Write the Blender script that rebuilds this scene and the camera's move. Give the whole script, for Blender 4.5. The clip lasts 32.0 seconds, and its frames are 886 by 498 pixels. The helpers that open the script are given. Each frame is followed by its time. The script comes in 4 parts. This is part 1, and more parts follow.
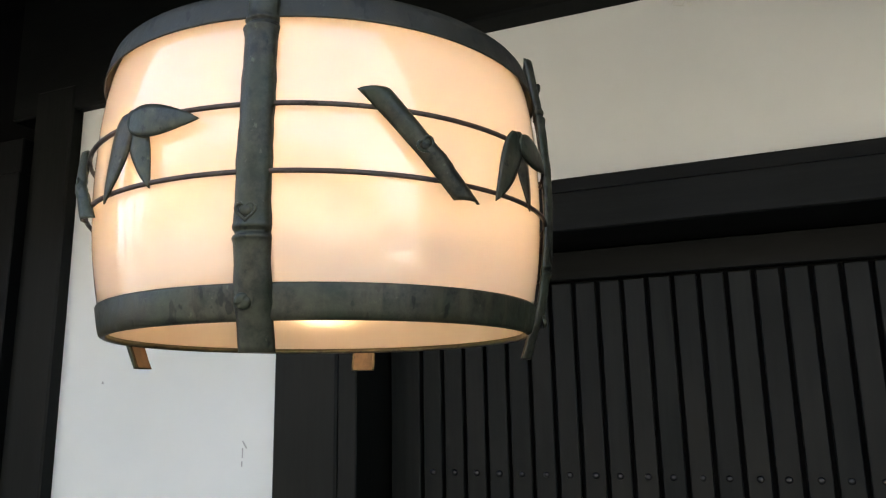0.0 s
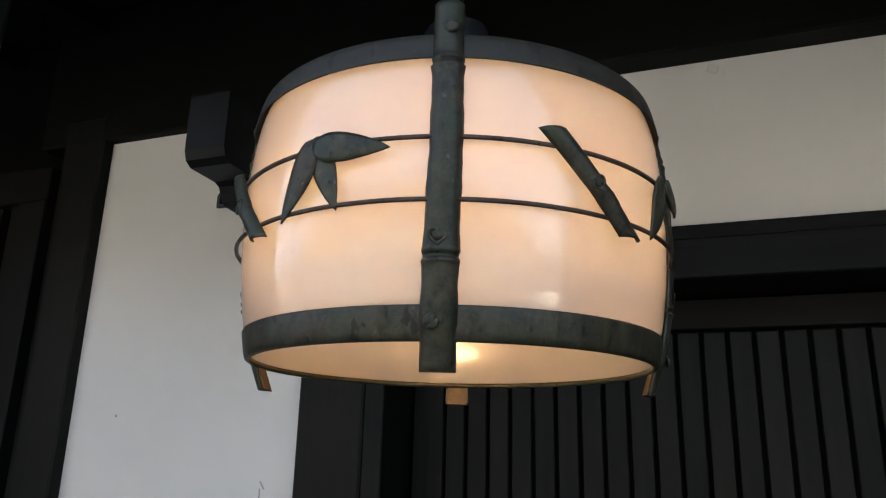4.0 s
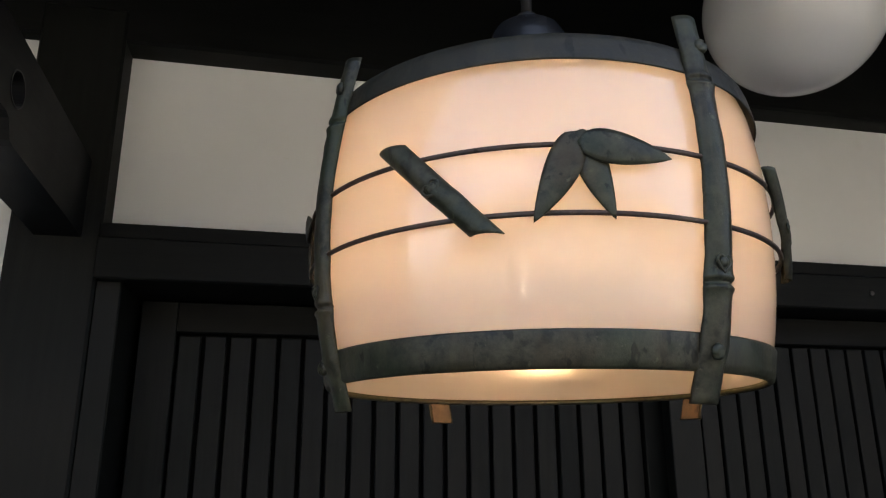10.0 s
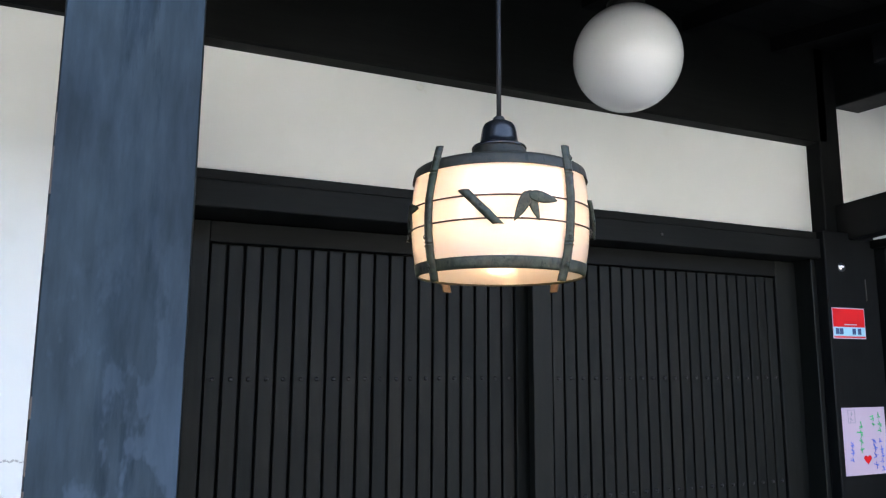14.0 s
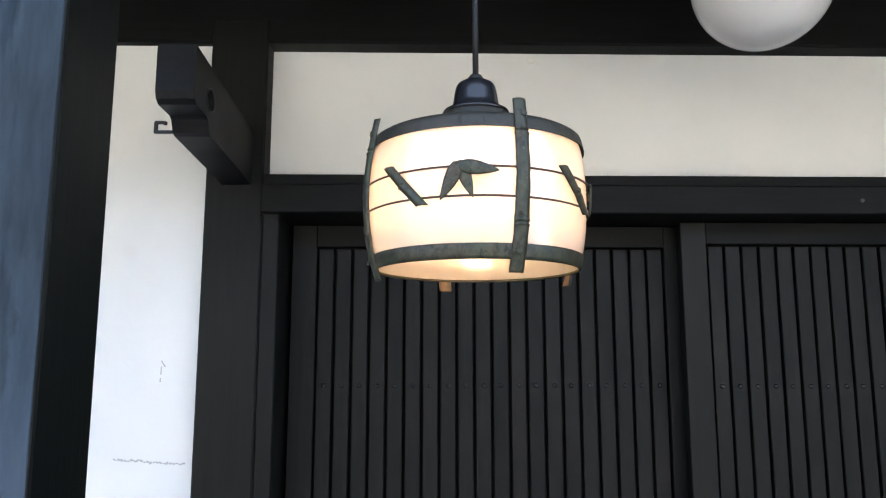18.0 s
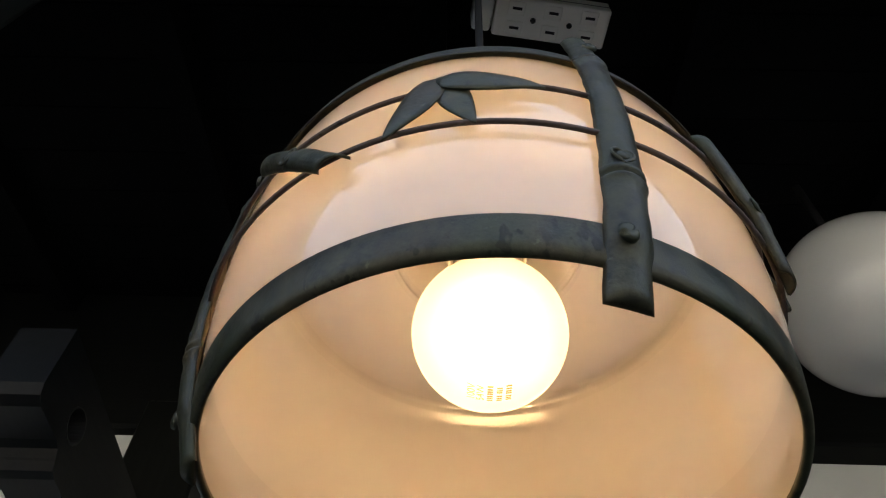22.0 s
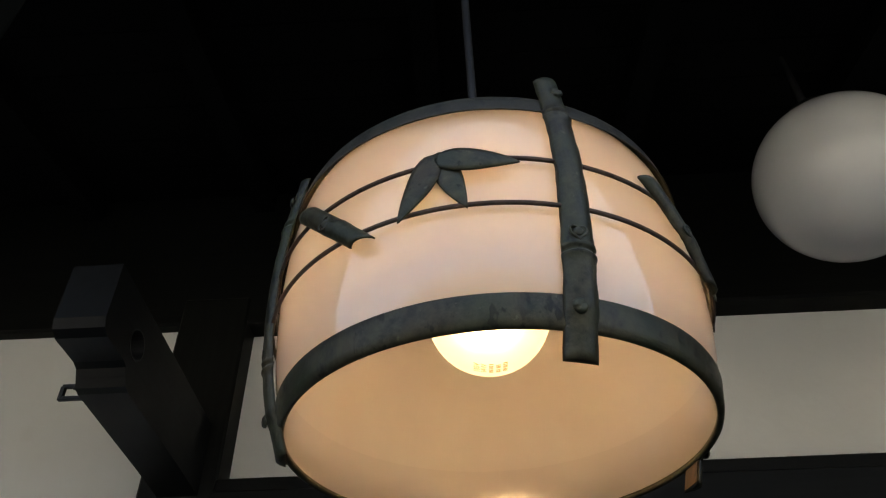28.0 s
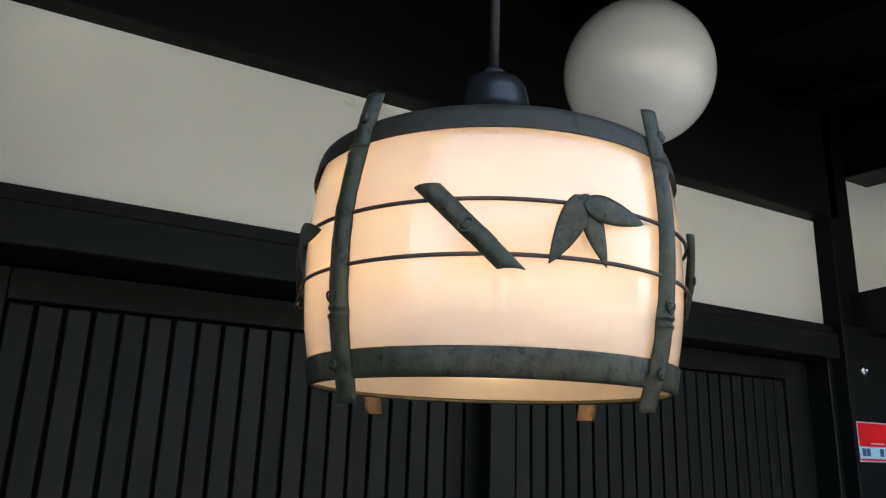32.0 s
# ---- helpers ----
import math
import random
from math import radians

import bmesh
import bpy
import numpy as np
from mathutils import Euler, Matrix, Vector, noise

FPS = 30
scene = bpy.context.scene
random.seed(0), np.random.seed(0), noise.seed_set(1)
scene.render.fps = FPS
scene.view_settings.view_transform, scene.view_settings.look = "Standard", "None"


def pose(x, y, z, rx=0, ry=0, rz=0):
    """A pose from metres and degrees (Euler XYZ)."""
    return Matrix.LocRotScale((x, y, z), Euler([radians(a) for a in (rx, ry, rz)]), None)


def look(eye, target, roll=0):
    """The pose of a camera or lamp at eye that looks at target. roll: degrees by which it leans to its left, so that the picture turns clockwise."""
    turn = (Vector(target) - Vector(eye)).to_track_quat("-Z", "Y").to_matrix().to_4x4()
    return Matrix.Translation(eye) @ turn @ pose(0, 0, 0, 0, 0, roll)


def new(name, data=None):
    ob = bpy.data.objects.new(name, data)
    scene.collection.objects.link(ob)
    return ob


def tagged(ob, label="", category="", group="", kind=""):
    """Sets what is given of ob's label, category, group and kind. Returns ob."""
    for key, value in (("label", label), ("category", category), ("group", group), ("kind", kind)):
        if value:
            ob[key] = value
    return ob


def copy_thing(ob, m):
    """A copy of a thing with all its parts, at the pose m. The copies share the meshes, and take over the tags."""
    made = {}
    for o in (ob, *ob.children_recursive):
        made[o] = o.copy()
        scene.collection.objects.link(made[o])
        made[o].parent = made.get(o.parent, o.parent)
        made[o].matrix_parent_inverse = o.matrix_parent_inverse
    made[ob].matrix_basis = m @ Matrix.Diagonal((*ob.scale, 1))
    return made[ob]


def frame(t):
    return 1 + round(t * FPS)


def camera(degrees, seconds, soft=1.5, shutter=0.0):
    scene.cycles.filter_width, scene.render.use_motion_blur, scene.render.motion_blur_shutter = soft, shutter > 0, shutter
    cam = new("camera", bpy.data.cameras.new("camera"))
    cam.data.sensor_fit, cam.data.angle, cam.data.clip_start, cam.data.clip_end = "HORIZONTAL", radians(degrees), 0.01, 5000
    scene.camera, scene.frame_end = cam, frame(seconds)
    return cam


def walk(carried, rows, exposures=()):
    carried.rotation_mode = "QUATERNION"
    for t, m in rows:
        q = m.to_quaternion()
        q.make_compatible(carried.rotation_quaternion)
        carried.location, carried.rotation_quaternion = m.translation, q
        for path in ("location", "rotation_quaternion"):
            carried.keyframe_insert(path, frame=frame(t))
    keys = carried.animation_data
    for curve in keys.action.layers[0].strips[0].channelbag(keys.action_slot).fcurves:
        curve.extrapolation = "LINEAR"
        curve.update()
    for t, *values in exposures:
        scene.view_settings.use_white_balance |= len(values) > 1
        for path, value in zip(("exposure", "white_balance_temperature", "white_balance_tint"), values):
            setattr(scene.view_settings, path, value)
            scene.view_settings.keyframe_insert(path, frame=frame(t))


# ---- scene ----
cam = camera(62.86, 32.0, 1.2)
# seconds, place, yaw, pitch, roll
PATH = [
    (0, 0.2750, -0.4519, 1.7372, 21.99, 11.52, 1.07),
    (0.5, 0.2709, -0.4584, 1.7356, 22.77, 11.76, 1.14),
    (1, 0.2640, -0.4642, 1.7416, 23.70, 11.62, 1.14),
    (1.5, 0.2680, -0.4556, 1.7427, 24.71, 11.74, 0.79),
    (2, 0.2581, -0.4489, 1.7450, 25.38, 11.91, 0.60),
    (2.5, 0.2446, -0.4623, 1.7471, 25.31, 12.02, -0.03),
    (3, 0.2481, -0.4532, 1.7447, 25.55, 12.34, -0.90),
    (3.5, 0.2542, -0.4600, 1.7379, 27.69, 13.41, -2.33),
    (3.7, 0.2383, -0.4839, 1.7276, 27.18, 13.93, -3.08),
    (4, 0.1815, -0.5060, 1.7199, 20.59, 15.65, -1.40),
    (4.2, 0.1454, -0.5140, 1.7210, 16.02, 15.66, -0.94),
    (4.5, 0.0853, -0.5274, 1.7143, 11.41, 16.03, -0.59),
    (6.5, -0.0659, -0.5291, 1.7308, -4.03, 14.97, 0.28),
    (7, -0.0841, -0.5339, 1.7321, -6.02, 14.71, 0.44),
    (7.5, -0.0880, -0.5379, 1.7341, -6.50, 14.57, 0.46),
    (8, -0.0925, -0.5320, 1.7327, -5.83, 14.51, 0.25),
    (8.5, -0.1111, -0.5326, 1.7357, -5.63, 14.42, 0.28),
    (9, -0.1433, -0.5406, 1.7384, -6.97, 14.40, 0.42),
    (9.5, -0.1706, -0.5275, 1.7317, -10.35, 14.69, -0.27),
    (10, -0.1737, -0.4824, 1.7379, -12.22, 15.67, 0.24),
    (10.5, -0.2111, -0.5032, 1.7528, -14.79, 16.40, -0.27),
    (11, -0.2696, -0.4964, 1.7595, -20.02, 15.54, 0.02),
    (11.5, -0.2841, -0.4993, 1.7521, -23.97, 14.54, 1.66),
    (12, -0.3027, -0.5359, 1.7143, -27.66, 14.71, 1.89),
    (12.5, -0.3255, -0.6593, 1.6616, -27.01, 14.34, 2.59),
    (13, -0.3235, -0.8465, 1.6617, -18.93, 13.61, 0.65),
    (13.2, -0.3535, -0.9019, 1.6590, -16.89, 12.63, -0.56),
    (13.5, -0.4409, -0.9754, 1.6414, -16.04, 11.61, -1.44),
    (13.8, -0.5474, -1.0720, 1.6327, -19.94, 10.09, -0.84),
    (14, -0.5945, -1.1220, 1.6338, -23.39, 8.78, -0.33),
    (14.5, -0.6203, -1.1860, 1.6258, -28.23, 7.31, 1.20),
    (16.5, -0.3506, -1.1880, 1.6619, -16.36, 8.13, 1.73),
    (17, -0.2351, -1.1371, 1.6622, -12.80, 8.45, 1.80),
    (17.5, -0.1134, -1.1004, 1.6562, -6.29, 8.54, 0.91),
    (18, -0.0681, -1.0293, 1.6577, -1.09, 8.48, -0.00),
    (18.5, -0.0893, -0.9643, 1.6657, -0.02, 9.69, 0.18),
    (19, -0.0892, -0.8997, 1.6694, -1.32, 10.79, 0.44),
    (19.5, -0.1026, -0.8134, 1.6577, -3.89, 12.18, 0.47),
    (20, -0.0647, -0.7124, 1.6114, -4.48, 14.16, 0.32),
    (20.5, 0.0060, -0.6056, 1.5837, -1.25, 21.83, -0.21),
    (21, 0.0076, -0.4916, 1.5595, 2.79, 29.26, -1.48),
    (21.5, -0.0160, -0.3883, 1.5748, 3.43, 42.62, -3.22),
    (22, -0.0222, -0.3068, 1.5672, 1.57, 52.81, -2.51),
    (22.5, -0.0202, -0.2548, 1.5589, -0.67, 58.39, -1.11),
    (23, -0.0175, -0.2254, 1.5586, -0.23, 61.99, -1.56),
    (23.5, -0.0207, -0.2080, 1.5543, -0.69, 63.73, -0.95),
    (24, -0.0066, -0.1769, 1.5423, -0.94, 63.70, -0.86),
    (24.4, -0.0073, -0.1633, 1.5290, -1.72, 64.84, 1.11),
    (26.6, -0.0224, -0.2203, 1.5244, -2.44, 59.80, 2.66),
    (27, -0.0191, -0.2971, 1.5390, -1.81, 56.47, 2.73),
    (27.5, -0.0318, -0.3830, 1.5478, 0.72, 47.93, 1.98),
    (28, -0.0200, -0.4627, 1.5652, 1.71, 40.23, 1.60),
    (28.5, -0.0030, -0.5456, 1.5888, 2.48, 31.72, 0.98),
    (29, 0.0081, -0.6274, 1.6047, 3.18, 25.40, 1.25),
    (29.5, 0.0224, -0.6725, 1.6164, 4.04, 20.92, 0.72),
    (30, -0.0219, -0.6700, 1.6354, 2.69, 18.30, -0.36),
    (30.3, -0.1023, -0.6599, 1.6380, -5.01, 17.67, -1.50),
    (30.5, -0.1737, -0.6627, 1.6380, -13.53, 17.91, -1.29),
    (31, -0.2841, -0.6084, 1.6547, -26.36, 18.15, -0.58),
    (31.5, -0.3115, -0.5810, 1.6858, -28.45, 16.76, -2.07),
    (32, -0.3314, -0.5098, 1.7356, -29.07, 15.14, -1.92),
]


def aim(x, y, z, yaw, pitch, roll):
    return pose(x, y, z, 0, 0, yaw) @ pose(0, 0, 0, 90 + pitch) @ pose(0, 0, 0, 0, 0, -roll)


EXPOSURES = [(0, 4.26, 7500, 0), (1, 3.81, 7400, 1), (2, 3.72, 7400, 3), (4, 3.72, 7350, 4.5), (7, 3.76, 7500, 5.0), (9, 3.77, 7500, 5.0), (11, 3.68, 7500, 5.0), (12, 3.72, 7400, 4.5), (12.5, 4.16, 7000, 3.2), (13, 4.42, 6750, 2.3), (14, 4.82, 6400, 1.6), (14.5, 4.92, 6400, 1.7), (17, 5.12, 6650, 3.0), (19, 4.62, 6850, 2.8), (20, 4.42, 6850, 0.5), (21, 3.98, 7283, 0.5), (22, 3.71, 7567, 0.5), (23, 3.08, 9450, 7.0), (24, 2.66, 9450, 8.5), (26.5, 2.48, 9600, 6.0), (27, 2.52, 9600, 4.5), (28, 3.38, 7700, 1.0), (29, 3.84, 7050, -3.5), (30, 4.14, 6950, -3.5), (32, 4.14, 6850, -2.5)]
walk(cam, [(row[0], aim(*row[1:])) for row in PATH], EXPOSURES)
# ---- sky and sun: the porch lies in the house's shade, the street in the sun ----
world = bpy.data.worlds.new("sky")
scene.world = world
world.use_nodes = True
wn = world.node_tree.nodes
sky = wn.new("ShaderNodeTexSky")
sky.sky_type, sky.sun_disc = "NISHITA", False
sky.sun_elevation, sky.sun_rotation = radians(52), radians(15)
sky.air_density, sky.dust_density = 0.5, 5.2
wn["Background"].inputs["Strength"].default_value = 0.116
world.node_tree.links.new(sky.outputs[0], wn["Background"].inputs["Color"])
sun = new("sun", bpy.data.lights.new("sun", "SUN"))
sun.data.energy, sun.data.angle, sun.data.color = 0.62, radians(8), (1.0, 0.97, 0.93)
sun.matrix_world = look((1.2, 4.7, 6.2), (0, 0, 0))
BULB_GLOW = 4.15


# ---- materials ----
def material(name, base, rough, metal=0.0, spec=0.5):
    """A principled material; returns it, its nodes, its links and the shader."""
    m = bpy.data.materials.new(name)
    m.use_nodes = True
    n, l = m.node_tree.nodes, m.node_tree.links
    b = n["Principled BSDF"]
    b.inputs["Base Color"].default_value = (*base, 1)
    b.inputs["Roughness"].default_value = rough
    b.inputs["Metallic"].default_value = metal
    b.inputs["Specular IOR Level"].default_value = spec
    return m, n, l, b


def noise_tex(n, l, scale, detail=4.0, stretch=None, offset=None, rough=0.55):
    co = n.new("ShaderNodeTexCoord")
    mp = n.new("ShaderNodeMapping")
    mp.inputs["Scale"].default_value = stretch or (1, 1, 1)
    if offset is not None:
        l.new(offset, mp.inputs["Location"])
    tx = n.new("ShaderNodeTexNoise")
    tx.inputs["Scale"].default_value, tx.inputs["Detail"].default_value, tx.inputs["Roughness"].default_value = scale, detail, rough
    l.new(co.outputs["Object"], mp.inputs["Vector"])
    l.new(mp.outputs[0], tx.inputs["Vector"])
    return tx.outputs["Fac"]


def ramp(n, l, fac, stops):
    r = n.new("ShaderNodeValToRGB")
    while len(r.color_ramp.elements) < len(stops):
        r.color_ramp.elements.new(0.5)
    for e, (p, c) in zip(r.color_ramp.elements, stops):
        e.position, e.color = p, (*c, 1) if len(c) == 3 else c
    l.new(fac, r.inputs["Fac"])
    return r.outputs["Color"]


def mixed(n, l, fac, a, b, mode="MIX"):
    x = n.new("ShaderNodeMix")
    x.data_type, x.blend_type = "RGBA", mode
    for sock, v in ((x.inputs["Factor"], fac), (x.inputs["A"], a), (x.inputs["B"], b)):
        if isinstance(v, (float, int)):
            sock.default_value = v
        elif isinstance(v, tuple):
            sock.default_value = (*v, 1)
        else:
            l.new(v, sock)
    return x.outputs["Result"]


def bump(n, l, b, height, strength, dist=0.002):
    u = n.new("ShaderNodeBump")
    u.inputs["Strength"].default_value, u.inputs["Distance"].default_value = strength, dist
    l.new(height, u.inputs["Height"])
    l.new(u.outputs[0], b.inputs["Normal"])


def rand_shift(n, l, amount=20.0):
    o = n.new("ShaderNodeObjectInfo")
    k = n.new("ShaderNodeVectorMath")
    k.operation = "SCALE"
    k.inputs[0].default_value = (1, 1, 1)
    l.new(o.outputs["Random"], k.inputs["Scale"])
    s = n.new("ShaderNodeVectorMath")
    s.operation = "SCALE"
    s.inputs["Scale"].default_value = amount
    l.new(k.outputs[0], s.inputs[0])
    return s.outputs[0], o.outputs["Random"]


def make_plaster():
    m, n, l, b = material("lime_plaster", (0.74, 0.73, 0.68), 0.85, spec=0.2)
    big = noise_tex(n, l, 1.3, 5)
    fine = noise_tex(n, l, 60, 6)
    spots = noise_tex(n, l, 7, 2, rough=0.4)
    c = ramp(n, l, big, [(0.3, (0.61, 0.612, 0.575)), (0.7, (0.69, 0.692, 0.662))])
    c = mixed(n, l, ramp(n, l, spots, [(0.70, (0, 0, 0)), (0.80, (0.35, 0.35, 0.35))]), c, (0.55, 0.53, 0.48))
    l.new(c, b.inputs["Base Color"])
    bump(n, l, b, fine, 0.25, 0.0015)
    return m


def make_wood(name, dark, light, rough=0.5, worn=0.0, wear_colour=(0.12, 0.14, 0.16), along=2, spec=0.5):
    m, n, l, b = material(name, dark, rough, spec=spec)
    shift, rnd = rand_shift(n, l)
    st = [9.0, 9.0, 9.0]
    st[along] = 0.45
    grain = noise_tex(n, l, 9, 8, tuple(st), shift, 0.65)
    blotch = noise_tex(n, l, 2.2, 4, None, shift)
    c = ramp(n, l, grain, [(0.3, dark), (0.75, light)])
    c = mixed(n, l, 1.0, c, ramp(n, l, blotch, [(0.3, (0.7, 0.7, 0.7)), (0.7, (1.0, 1.0, 1.0))]), "MULTIPLY")
    vary = n.new("ShaderNodeMapRange")
    vary.inputs["To Min"].default_value, vary.inputs["To Max"].default_value = 0.75, 1.0
    l.new(rnd, vary.inputs["Value"])
    c = mixed(n, l, 1.0, c, vary.outputs[0], "MULTIPLY")
    if worn:
        st2 = [3.2, 3.2, 3.2]
        st2[along] = 1.1
        w = noise_tex(n, l, 1.6, 5, tuple(st2), None, 0.6)
        c = mixed(n, l, ramp(n, l, w, [(0.56, (0, 0, 0)), (0.60, (worn, worn, worn))]), c, wear_colour)
        k = noise_tex(n, l, 4.5, 4, tuple(st2), shift, 0.5)
        c = mixed(n, l, ramp(n, l, k, [(0.60, (0, 0, 0)), (0.70, (0.6, 0.6, 0.6))]), c, dark)
    l.new(c, b.inputs["Base Color"])
    r = ramp(n, l, blotch, [(0.3, (rough - 0.08,) * 3), (0.7, (rough + 0.14,) * 3)])
    l.new(r, b.inputs["Roughness"])
    bump(n, l, b, grain, 0.35, 0.0012)
    return m


def make_worn_sky_lit_face():
    """Worn black stain with the sky's blue light put into its colour: blue-grey with dark drips, blots and pale smears.
    """
    m, n, l, b = material("worn_sky_lit_post_face", (0.012, 0.02, 0.028), 0.62, spec=0.10)
    streak = noise_tex(n, l, 5, 7, (4, 4, 0.5), None, 0.6)
    cloud = noise_tex(n, l, 4.2, 5, (1.6, 1.6, 0.7))
    drip = noise_tex(n, l, 3.0, 6, (5.0, 5.0, 0.8), None, 0.62)
    blot = noise_tex(n, l, 11, 5, (1.2, 1.2, 0.8), None, 0.6)
    fine = noise_tex(n, l, 70, 5, (1, 1, 0.15))
    smear = noise_tex(n, l, 4.2, 5, (2.4, 2.4, 1.0), None, 0.6)
    c = ramp(n, l, streak, [(0.3, (0.0150, 0.0225, 0.0290)), (0.7, (0.0300, 0.0420, 0.0510))])
    c = mixed(n, l, 1.0, c, ramp(n, l, cloud, [(0.34, (0.50, 0.50, 0.52)), (0.64, (1.18, 1.18, 1.18))]), "MULTIPLY")
    c = mixed(n, l, ramp(n, l, drip, [(0.53, (0, 0, 0)), (0.60, (0.80, 0.80, 0.80))]), c, (0.0070, 0.0115, 0.0165))
    c = mixed(n, l, ramp(n, l, blot, [(0.60, (0, 0, 0)), (0.66, (0.55, 0.55, 0.55))]), c, (0.0085, 0.0130, 0.0185))
    co = n.new("ShaderNodeTexCoord")
    sp = n.new("ShaderNodeSeparateXYZ")
    l.new(co.outputs["Object"], sp.inputs[0])
    low = n.new("ShaderNodeMapRange")
    for key, v in (("From Min", 1.80), ("From Max", 1.40), ("To Min", 0.10), ("To Max", 1.0)):
        low.inputs[key].default_value = v
    l.new(sp.outputs["Z"], low.inputs["Value"])
    rubbed = mixed(n, l, 1.0, ramp(n, l, smear, [(0.545, (0, 0, 0)), (0.58, (0.6, 0.6, 0.6))]), low.outputs[0], "MULTIPLY")
    c = mixed(n, l, rubbed, c, (0.054, 0.076, 0.104))
    l.new(mixed(n, l, 0.24, c, ramp(n, l, fine, [(0.35, (0.008, 0.014, 0.020)), (0.7, (0.036, 0.055, 0.076))])), b.inputs["Base Color"])
    bump(n, l, b, streak, 0.3, 0.0012)
    return m


def make_bronze(name, a, c2, green, metal=0.45, rough=0.48):
    m, n, l, b = material(name, a, rough, metal, 0.34)
    shift, _ = rand_shift(n, l, 3.0)
    f1 = noise_tex(n, l, 85, 7, None, shift, 0.7)
    f2 = noise_tex(n, l, 150, 4, None, shift, 0.7)
    f3 = noise_tex(n, l, 16, 3, (1, 1, 1.4), shift)
    c = ramp(n, l, f1, [(0.38, a), (0.64, c2)])
    c = mixed(n, l, ramp(n, l, f3, [(0.45, (0, 0, 0)), (0.65, (0.7, 0.7, 0.7))]), c, green)
    f4 = noise_tex(n, l, 34, 5, (1, 1, 0.35), shift, 0.6)
    c = mixed(n, l, ramp(n, l, f4, [(0.55, (0, 0, 0)), (0.68, (0.55, 0.55, 0.55))]), c, tuple(v * k for v, k in zip(c2, (0.80, 0.58, 0.48))))
    f5 = noise_tex(n, l, 120, 3, (1, 1, 0.5), shift, 0.5)
    c = mixed(n, l, ramp(n, l, f5, [(0.62, (0, 0, 0)), (0.66, (0.75, 0.75, 0.75))]), c, tuple(v * 0.25 for v in a))
    c = mixed(n, l, ramp(n, l, f2, [(0.64, (0, 0, 0)), (0.70, (0.5, 0.5, 0.5))]), c, tuple(min(1.0, v * 1.9) for v in c2))
    f6 = noise_tex(n, l, 75, 4, (1, 1, 0.10), shift, 0.55)
    c = mixed(n, l, ramp(n, l, f6, [(0.54, (0, 0, 0)), (0.66, (0.45, 0.45, 0.45))]), c, tuple(v * k for v, k in zip(c2, (1.35, 1.18, 1.05))))
    l.new(c, b.inputs["Base Color"])
    l.new(ramp(n, l, f1, [(0.3, (rough - 0.12,) * 3), (0.7, (rough + 0.15,) * 3)]), b.inputs["Roughness"])
    bump(n, l, b, f1, 0.6, 0.0008)
    return m


def make_opal(name, body, through_light, share, ior=1.5, gloss=0.02):
    """Opal glass: scatters light through and back, with a glossy skin."""
    m = bpy.data.materials.new(name)
    m.use_nodes = True
    n, l = m.node_tree.nodes, m.node_tree.links
    n.remove(n["Principled BSDF"])
    out = n["Material Output"]
    d, t, g = n.new("ShaderNodeBsdfDiffuse"), n.new("ShaderNodeBsdfTranslucent"), n.new("ShaderNodeBsdfGlossy")
    cloud = noise_tex(n, l, 14, 3)
    l.new(mixed(n, l, cloud, body, tuple(v * 0.96 for v in body)), d.inputs["Color"])
    t.inputs["Color"].default_value = (*through_light, 1)
    g.inputs["Roughness"].default_value = gloss
    mx = n.new("ShaderNodeMixShader")
    mx.inputs[0].default_value = share
    l.new(d.outputs[0], mx.inputs[1])
    l.new(t.outputs[0], mx.inputs[2])
    fr = n.new("ShaderNodeFresnel")
    fr.inputs["IOR"].default_value = ior
    top = n.new("ShaderNodeMixShader")
    l.new(fr.outputs[0], top.inputs[0])
    l.new(mx.outputs[0], top.inputs[1])
    l.new(g.outputs[0], top.inputs[2])
    l.new(top.outputs[0], out.inputs["Surface"])
    return m


PLASTER = make_plaster()
WOOD = make_wood("black_stained_wood", (0.0027, 0.0034, 0.0028), (0.0086, 0.0098, 0.0080), 0.52, spec=0.16)
WOOD_X = make_wood("black_stained_beam", (0.0022, 0.0027, 0.0024), (0.0070, 0.0078, 0.0069), 0.58, along=0, spec=0.13)
WOOD_Y = make_wood("black_stained_arm", (0.0018, 0.0022, 0.0023), (0.0052, 0.0061, 0.0065), 0.5, along=1, spec=0.18)
WOOD_WORN_SKY_LIT = make_worn_sky_lit_face()
# darker copy of the black wood, with the shade put into its colour
WOOD_SHADED = make_wood("black_wood_shaded", (0.0016, 0.002, 0.002), (0.0045, 0.0054, 0.0054), 0.6, spec=0.15)
# near-black grain for the ceiling, roof, backings and plain closing walls
NEAR_BLACK = make_wood("near_black_boards", (0.0015, 0.0015, 0.0015), (0.0045, 0.0044, 0.0042), 0.85, along=1, spec=0.1)
BRONZE = make_bronze("patinated_bronze", (0.0082, 0.0086, 0.0060), (0.047, 0.046, 0.029), (0.021, 0.031, 0.0165), 0.25, 0.46)
BRONZE_TOP = make_bronze("dark_bronze_ring", (0.012, 0.012, 0.0085), (0.026, 0.0245, 0.0175), (0.017, 0.019, 0.0135), 0.10, 0.55)
BRONZE_DARK = make_bronze("dark_bronze_wire", (0.026, 0.020, 0.018), (0.066, 0.050, 0.044), (0.05, 0.05, 0.045))
COPPER = make_bronze("brown_copper_inside", (0.028, 0.019, 0.013), (0.085, 0.056, 0.037), (0.055, 0.04, 0.028), 0.2, 0.6)
OPAL = make_opal("opal_glass", (0.905, 0.88, 0.845), (0.915, 0.89, 0.855), 0.86, 1.76, 0.010)
